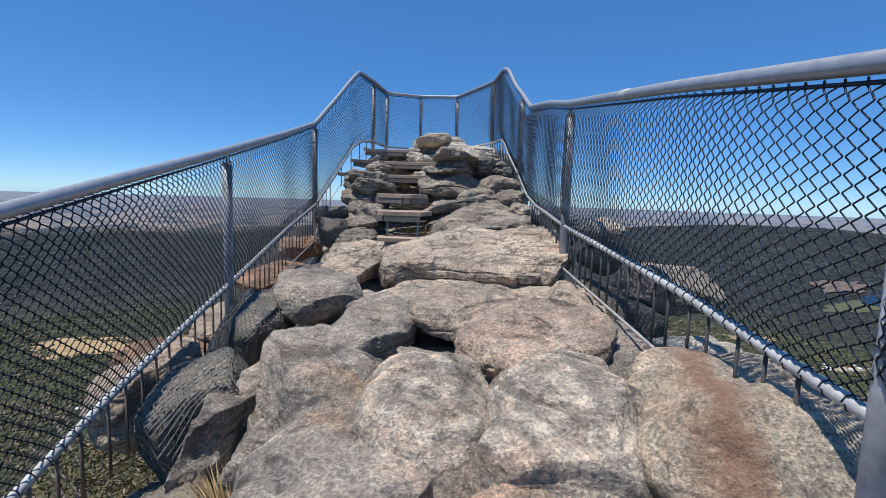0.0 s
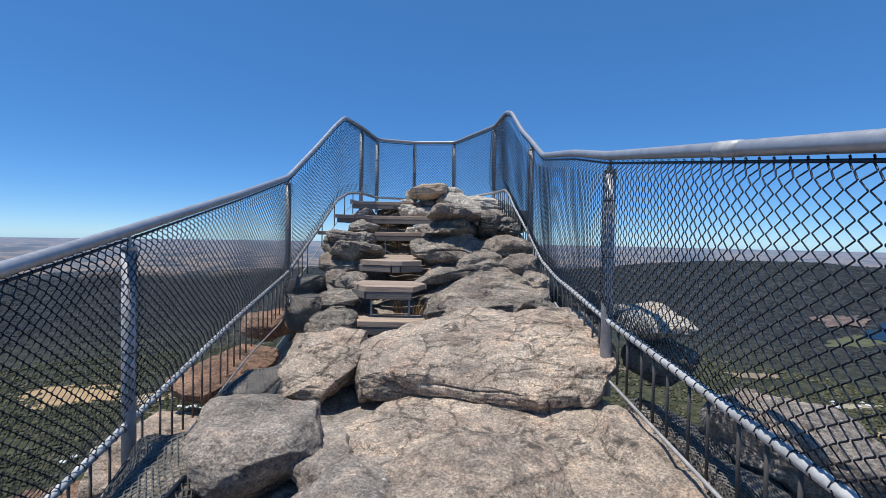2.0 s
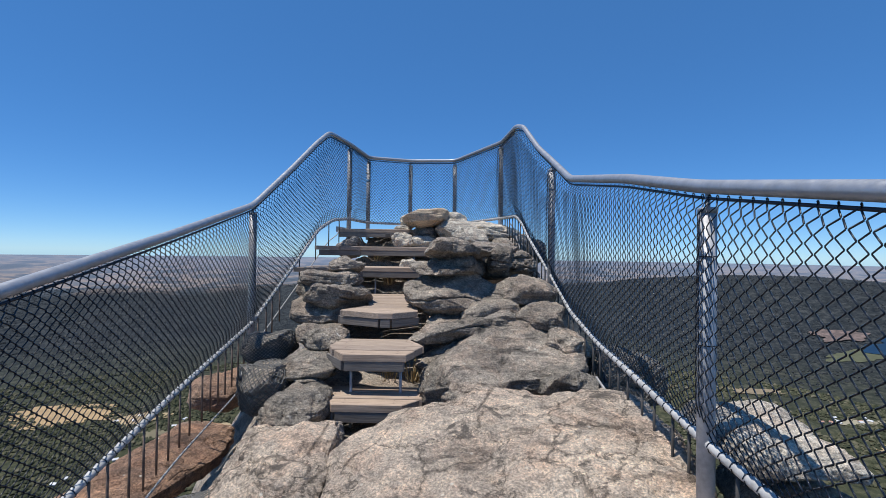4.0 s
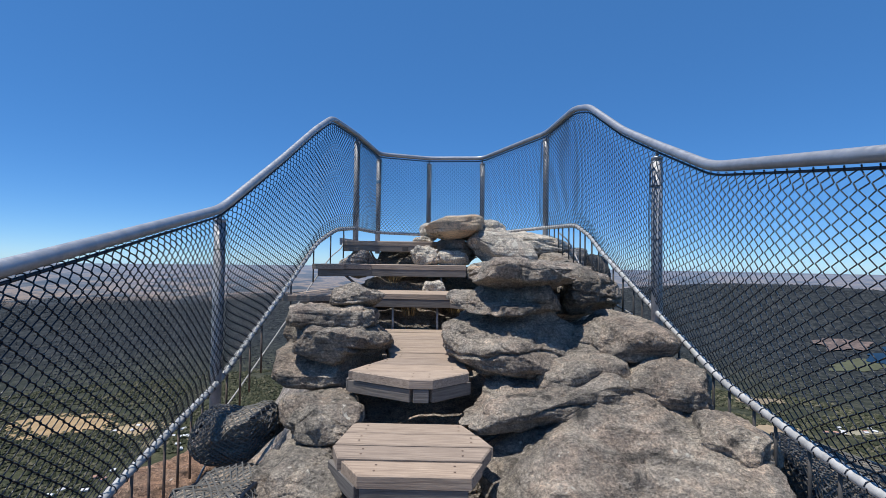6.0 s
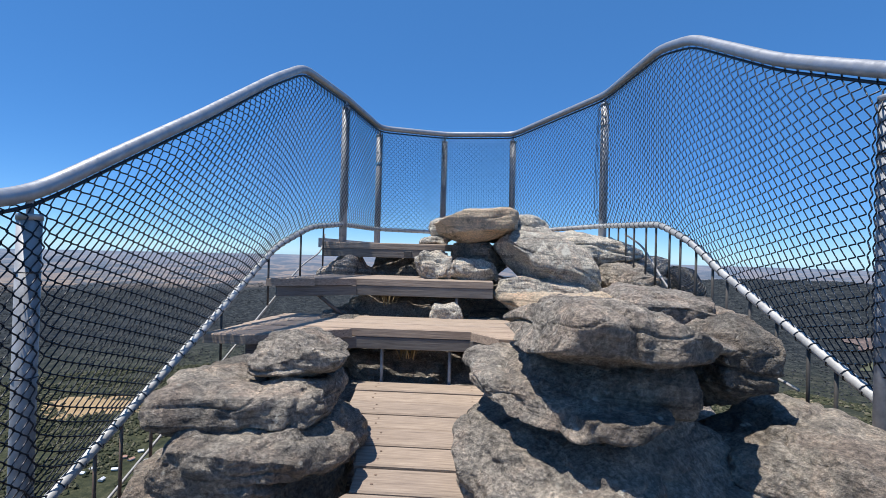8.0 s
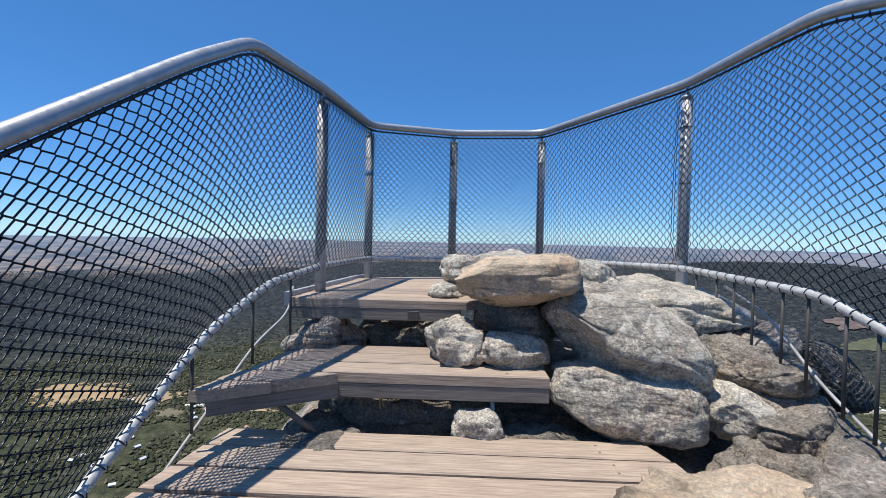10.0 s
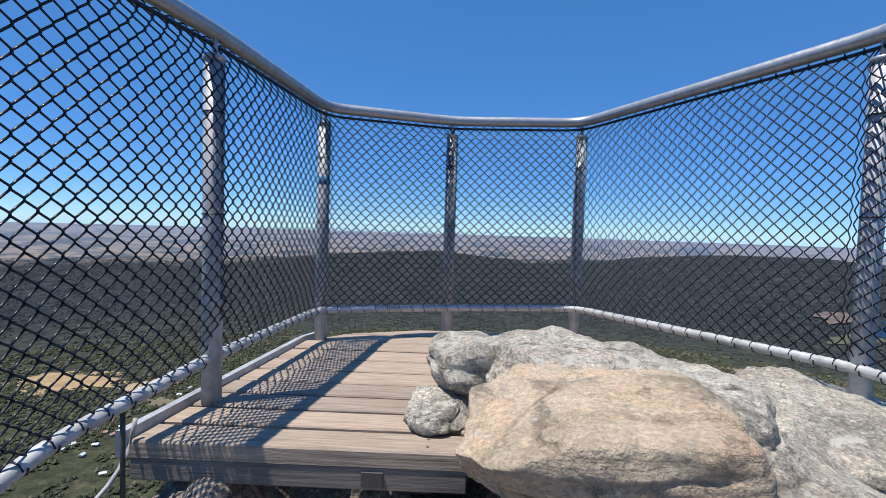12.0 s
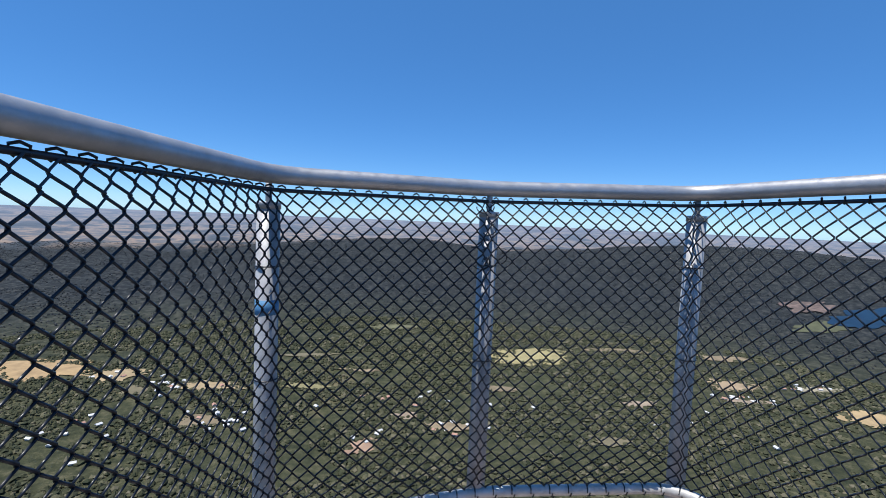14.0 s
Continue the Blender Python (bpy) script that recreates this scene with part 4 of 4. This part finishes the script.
netted(-1.32, 5.85, 1.12, 0.18, 0.26, 0.20, (0, 0, 0), 84, "dark rock under black rockfall net below the steps")
netted(1.40, 9.20, 2.24, 0.14, 0.28, 0.17, (0, 10, 0), 85, "brown rock bulging in black net outside the fence")
netted(1.42, 3.30, 0.74, 0.16, 0.75, 0.26, (0, 8, 0), 87, "grey rock under black net outside the fence")
netted(1.52, 6.0, 1.20, 0.26, 0.34, 0.22, (0, 10, 0), 86, "dark rock in black net outside the fence")


# ---- the valley: woods, fields, houses ----
def scatter_trees(count, r0, r1, lo, hi, seed, name, label, shades):
    rng = np.random.RandomState(seed)
    az = np.radians(rng.uniform(-58, 58, count))
    r = np.sqrt(rng.uniform(r0 ** 2, r1 ** 2, count))
    x, y = r * np.sin(az), r * np.cos(az) + 5
    q = np.stack([x, y, 0 * x], 1)
    keep = vnoise(q / 70, 31) + 0.6 * vnoise(q / 25, 32) > -0.3
    for fx, fy, rx, ry in FIELDS + [(1247, 1275, 120, 65), (1147, 1392, 90, 66)]:
        keep &= ((x - fx) / rx) ** 2 + ((y - fy) / ry) ** 2 > 0.55 + 0.5 * vnoise(q / 22, 33)
    x, y = x[keep], y[keep]
    z = land_height(x, y)
    oct_v = np.array([(1, 0, 0), (0, 1, 0), (-1, 0, 0), (0, -1, 0), (0.15, 0.1, 1), (0.7, 0.7, 0.45), (-0.7, 0.7, 0.5), (-0.7, -0.7, 0.4), (0.7, -0.7, 0.5)], float)
    tri = np.array([(0, 5, 8), (1, 6, 5), (2, 7, 6), (3, 8, 7), (0, 1, 5), (1, 2, 6), (2, 3, 7), (3, 0, 8), (5, 6, 4), (6, 7, 4), (7, 8, 4), (8, 5, 4)])
    k = len(x)
    size = rng.uniform(lo, hi, (k, 1, 1)) * np.array([1, 1, 1.15])
    v = oct_v[None] * (1 + rng.uniform(-0.4, 0.4, (k, 9, 1))) * size + np.stack([x, y, z + 0.3], 1)[:, None]
    f = tri[None] + 9 * np.arange(k)[:, None, None]
    m, n, l, b = mat("eucalypt_canopy", 0.9)
    l.new(ramp(n, l, n.new("ShaderNodeNewGeometry").outputs["Random Per Island"], shades), b.inputs["Base Color"])
    b.inputs["Specular IOR Level"].default_value = 0.1
    me = bpy.data.meshes.new(name)
    me.from_pydata(v.reshape(-1, 3).tolist(), [], f.reshape(-1, 3).tolist())
    me.materials.append(m)
    tagged(new(name, me), label, "woodland", kind="stuff")


FIELDS = [(-620, 752, 85, 44), (-500, 742, 40, 30), (215, 945, 75, 52), (-190, 733, 40, 9), (545, 815, 42, 26), (690, 800, 40, 12), (1095, 1260, 90, 40), (690, 690, 55, 28), (-75, 550, 18, 20), (-83, 1146, 60, 26), (-340, 712, 45, 16), (-290, 600, 26, 16), (30, 606, 30, 14), (520, 740, 36, 14), (-440, 690, 24, 16), (120, 760, 34, 12), (-120, 820, 40, 10), (330, 700, 30, 12), (-240, 900, 60, 14), (420, 1000, 70, 16), (640, 980, 60, 18), (-30, 640, 20, 12), (240, 580, 22, 12)]
TINTS = [(0.36, 0.25, 0.13), (0.34, 0.26, 0.15), (0.31, 0.27, 0.13), (0.22, 0.20, 0.10), (0.33, 0.25, 0.16), (0.30, 0.27, 0.19), (0.085, 0.092, 0.05), (0.38, 0.28, 0.15), (0.33, 0.22, 0.15), (0.13, 0.13, 0.07), (0.34, 0.26, 0.15)] + [(0.20, 0.16, 0.10), (0.24, 0.19, 0.12), (0.28, 0.22, 0.16), (0.16, 0.14, 0.085)] * 3


def field(cx, cy, rx, ry, tint, seed):
    m, n, l, b = mat("dry_pasture", 0.95)
    f = noise_tex(n, l, world_coords(n, l), 0.05, 6, 0.65)
    l.new(ramp(n, l, f, [(0.3, [c * 0.7 for c in tint]), (0.7, [c * 1.2 for c in tint])]), b.inputs["Base Color"])
    drape(cx, cy, rx, ry, 1.5, m, "ground_field", "dry straw-coloured paddock among the valley woods", "field", seed)


def drape(cx, cy, rx, ry, lift, material, name, label, category, seed):
    """An uneven patch laid on the land."""
    v, fs = [(cx, cy, float(land_height(np.array([cx]), np.array([cy]))[0]) + lift)], []
    k = 72
    for ring in (0.25, 0.5, 0.75, 1.0):
        for i in range(k):
            a = 2 * math.pi * i / k
            q = ring * (1 + 0.35 * vnoise(np.array([[math.cos(a) * 1.6 + seed, math.sin(a) * 1.6, seed * 1.3]]), seed)[0] + 0.40 * vnoise(np.array([[math.cos(a) * 5 + seed, math.sin(a) * 5, seed * 2.3]]), seed + 1)[0])
            x, y = cx + rx * q * math.cos(a), cy + ry * q * math.sin(a)
            v.append((x, y, float(land_height(np.array([x]), np.array([y]))[0]) + lift))
    for i in range(k):
        j = (i + 1) % k
        fs.append((0, 1 + i, 1 + j))
        fs += [(1 + r * k + i, 1 + r * k + k + i, 1 + r * k + k + j, 1 + r * k + j) for r in range(3)]
    tagged(mesh_object(name, v, fs, material), label, category, kind="structure")


for i, (q, tint) in enumerate(zip(FIELDS, TINTS)):
    field(*q, tint, i + 3)
scatter_trees(56000, 300, 1250, 1.4, 3.8, 5, "valley_trees", "dense olive-green eucalypt woods filling the valley", [(0.0, (0.036, 0.043, 0.026)), (0.5, (0.066, 0.070, 0.041)), (0.85, (0.10, 0.098, 0.06)), (1.0, (0.16, 0.145, 0.10))])
# hill canopy shades carry the blue-grey of distance haze
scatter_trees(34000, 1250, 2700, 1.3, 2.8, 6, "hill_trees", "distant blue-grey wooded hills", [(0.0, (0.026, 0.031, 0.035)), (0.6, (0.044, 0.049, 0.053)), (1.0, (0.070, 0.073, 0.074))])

ROOFS = [metal_material("white_sheet_roof", (0.60, 0.61, 0.62), 0.6, 0.0), metal_material("rust_tile_roof", (0.42, 0.24, 0.18), 0.8, 0.0)]
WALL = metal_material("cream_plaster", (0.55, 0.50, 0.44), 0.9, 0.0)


def house(roof):
    th = thing("house", (0, 0, 0), "small single-storey house with a pale gabled roof among trees" if roof is ROOFS[0] else "small single-storey house with a russet gabled roof among trees", "house", "houses in the valley town")
    bm = bmesh.new()
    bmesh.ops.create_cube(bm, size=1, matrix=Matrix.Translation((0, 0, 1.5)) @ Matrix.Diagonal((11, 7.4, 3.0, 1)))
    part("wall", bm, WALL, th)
    v = [(-6, -4.4, 2.9), (6, -4.4, 2.9), (6, 4.4, 2.9), (-6, 4.4, 2.9), (-6, 0, 5.4), (6, 0, 5.4)]
    mesh_object("roof", v, [(0, 1, 5, 4), (2, 3, 4, 5), (1, 2, 5), (3, 0, 4), (3, 2, 1, 0)], roof, th)
    return th


def town():
    rng = random.Random(12)
    spots = [(-373, 704, 55, 18, 12), (-285, 595, 45, 30, 14), (35, 602, 50, 25, 10), (-75, 560, 40, 30, 4), (532, 751, 50, 16, 12), (690, 800, 50, 15, 10), (-20, 690, 120, 25, 10), (-420, 560, 70, 35, 10), (-500, 742, 60, 16, 5), (380, 620, 80, 40, 5)]
    first = {}
    for cx, cy, sx, sy, k in spots:
        for _ in range(k):
            roof = ROOFS[0] if rng.random() < 0.72 else ROOFS[1]
            x, y = cx + rng.gauss(0, sx * 0.6), cy + rng.gauss(0, sy * 0.7)
            z = float(land_height(np.array([x]), np.array([y]))[0]) + 0.8
            sc = rng.uniform(0.55, 1.0)
            m = pose(x, y, z, 0, 0, rng.uniform(0, 180))
            if roof.name not in first:
                first[roof.name] = house(roof)
                first[roof.name].matrix_world = m @ Matrix.Scale(0.62, 4)
            else:
                copy_thing(first[roof.name], m)


town()


# ---- lake and bare ground near the right-hand hills ----
LAKE, n_, l_, b_ = mat("lake_water", 0.35)
l_.new(ramp(n_, l_, noise_tex(n_, l_, world_coords(n_, l_), 0.02, 3), [(0.3, (0.008, 0.026, 0.055)), (0.7, (0.014, 0.040, 0.075))]), b_.inputs["Base Color"])
drape(1247, 1275, 110, 60, 3, LAKE, "water_lake", "blue reservoir at the foot of wooded hills", "lake", 4)
CLAY, n_, l_, b_ = mat("bare_pink_clay", 0.95)
l_.new(ramp(n_, l_, noise_tex(n_, l_, world_coords(n_, l_), 0.07, 8, 0.75), [(0.35, (0.06, 0.05, 0.047)), (0.5, (0.12, 0.09, 0.08)), (0.65, (0.23, 0.165, 0.14))]), b_.inputs["Base Color"])
drape(1147, 1392, 62, 42, 4, CLAY, "ground_clearing", "bare pinkish cleared ground beside the reservoir", "clearing", 6)


# ---- plants near the ridge ----
def tree(x, y, z, h, spread, seed):
    rng = random.Random(seed)
    th = thing("tree", (x, y, z), "scrubby eucalypt with olive-brown foliage below the cliff fence", "tree")
    v, f = [], []
    tips = []
    trunk = [(0, 0, 0), (0.1, 0.05, h * 0.3), (-0.05, 0.1, h * 0.6), (0.05, 0, h * 0.85)]
    for i in range(len(trunk) - 1):
        a, b = np.array(trunk[i]), np.array(trunk[i + 1])
        tube([a, (a + b) / 2, b], 0.10 - 0.025 * i, 8, False, v, f)
    for i in range(16):
        t = rng.uniform(0.4, 0.9)
        a = np.array([np.interp(t, [0, 0.3, 0.6, 0.85], [p[k] for p in trunk]) for k in range(2)] + [h * t])
        g = rng.uniform(0, 6.28)
        d = np.array([math.cos(g), math.sin(g), rng.uniform(0.3, 1.0)])
        b = a + d * spread * rng.uniform(0.5, 0.9)
        tube([a, (a + b) / 2 + np.array([0, 0, 0.05]), b], 0.018, 5, False, v, f)
        tips += [b, (a + 2 * b) / 3]
    bark, n, l, bb = mat("eucalypt_bark", 0.9)
    l.new(ramp(n, l, noise_tex(n, l, world_coords(n, l), 12, 6), [(0.3, (0.10, 0.08, 0.065)), (0.7, (0.26, 0.22, 0.18))]), bb.inputs["Base Color"])
    mesh_object("trunk", v, f, bark, th, "", True)
    leaf, n, l, bb = mat("eucalypt_leaves", 0.6)
    info = n.new("ShaderNodeNewGeometry")
    l.new(ramp(n, l, info.outputs["Random Per Island"], [(0, (0.06, 0.06, 0.025)), (0.6, (0.12, 0.105, 0.045)), (1, (0.20, 0.14, 0.07))]), bb.inputs["Base Color"])
    v, f = [], []
    for c in tips:
        for _ in range(130):
            p = c + np.array([rng.gauss(0, 0.20), rng.gauss(0, 0.20), rng.gauss(0, 0.16)]) * spread
            d = np.array([rng.gauss(0, 1), rng.gauss(0, 1), rng.gauss(-0.4, 0.7)])
            d /= np.linalg.norm(d)
            w = np.cross(d, (rng.gauss(0, 1), rng.gauss(0, 1), rng.gauss(0, 1)))
            w /= np.linalg.norm(w) + 1e-9
            s = len(v)
            L = rng.uniform(0.06, 0.11)
            v += [p, p + d * L * 0.5 + w * 0.012, p + d * L, p + d * L * 0.5 - w * 0.012]
            f.append((s, s + 1, s + 2, s + 3))
    mesh_object("crown", v, f, leaf, th)


tree(-4.0, 4.8, -6.9, 6.1, 1.2, 3)
tree(-4.8, 6.2, -8.2, 7.0, 1.2, 4)
tree(-3.3, 4.0, -5.2, 4.3, 1.0, 6)

STRAW, n_, l_, b_ = mat("dry_grass", 0.8)
l_.new(ramp(n_, l_, n_.new("ShaderNodeNewGeometry").outputs["Random Per Island"], [(0, (0.30, 0.20, 0.09)), (1, (0.58, 0.44, 0.24))]), b_.inputs["Base Color"])


def tuft(x, y, z, count, height, seed):
    rng = random.Random(seed)
    v, f = [], []
    for _ in range(count):
        g, r = rng.uniform(0, 6.28), rng.uniform(0, 0.09)
        p = np.array([r * math.cos(g), r * math.sin(g), 0])
        lean = np.array([math.cos(g), math.sin(g), 0]) * rng.uniform(0.1, 0.7) * height
        w = np.array([-math.sin(g), math.cos(g), 0]) * 0.003
        hgt = height * rng.uniform(0.5, 1.1)
        s = len(v)
        v += [p - w, p + w, p + lean * 0.4 + [0, 0, hgt * 0.6] + w, p + lean * 0.4 + [0, 0, hgt * 0.6] - w, p + lean + [0, 0, hgt]]
        f += [(s, s + 1, s + 2, s + 3), (s + 3, s + 2, s + 4)]
    ob = mesh_object("grass_tuft", v, f, STRAW)
    ob.location = (x, y, z)
    tagged(ob, "tuft of dry straw-coloured grass between rocks", "grass", kind="stuff")


tuft(-0.62, 1.62, 0.26, 320, 0.22, 1)
tuft(-0.72, 1.76, 0.22, 260, 0.20, 11)
tuft(-0.45, 1.72, 0.28, 200, 0.20, 2)
tuft(-0.42, 6.45, 1.05, 40, 0.22, 3)
tuft(-0.20, 6.40, 1.05, 40, 0.22, 4)
tuft(-0.08, 5.62, 0.86, 90, 0.18, 5)
tuft(-0.10, 2.16, 0.60, 40, 0.14, 6)
tuft(-0.70, 8.50, 1.78, 26, 0.20, 7)
tuft(-0.25, 8.60, 1.80, 26, 0.22, 8)
tuft(-0.95, 9.02, 2.08, 20, 0.20, 9)
tuft(0.98, 8.30, 1.98, 60, 0.16, 10)

# ---- small fittings ----
tube_object("brace", [(-1.46, 8.72, 2.20), (-1.34, 8.74, 2.10), (-1.22, 8.76, 2.00)], 0.014, RUSTY, S5, "dark steel brace")
tube_object("brace", [(-1.30, 9.50, 2.46), (-1.26, 9.52, 2.38), (-1.20, 9.54, 2.28)], 0.012, RUSTY, DECK, "dark steel brace")
bm = bmesh.new()
bmesh.ops.create_cube(bm, size=1, matrix=Matrix.Diagonal((0.07, 0.006, 0.05, 1)))
bmesh.ops.bevel(bm, geom=bm.edges[:], offset=0.002, segments=1, affect="EDGES")
part("bracket", bm, DARK_BAR, DECK, "small galvanised bracket").location = (-0.86, 9.428, 2.49)


def padlock(x, y, z, colour, label):
    th = thing("padlock", (x, y, z), label, "padlock", "padlocks on the cable")
    m = metal_material("padlock_metal", colour, 0.4, 0.5)
    bm = bmesh.new()
    bmesh.ops.create_cube(bm, size=1, matrix=Matrix.Translation((0, 0, -0.035)) @ Matrix.Diagonal((0.04, 0.018, 0.035, 1)))
    bmesh.ops.bevel(bm, geom=bm.edges[:], offset=0.004, segments=2, affect="EDGES")
    part("body", bm, m, th)
    k = np.linspace(0, math.pi, 9)
    tube_object("shackle", np.stack([0.012 * np.cos(k), 0 * k, -0.018 + 0.022 * np.sin(k)], 1), 0.003, STEEL, th, "", 6)


padlock(1.115, 8.30, 2.10, (0.50, 0.36, 0.12), "small brass padlock hanging on the cable")
padlock(1.135, 8.12, 2.05, (0.50, 0.08, 0.07), "small red padlock hanging on the cable")
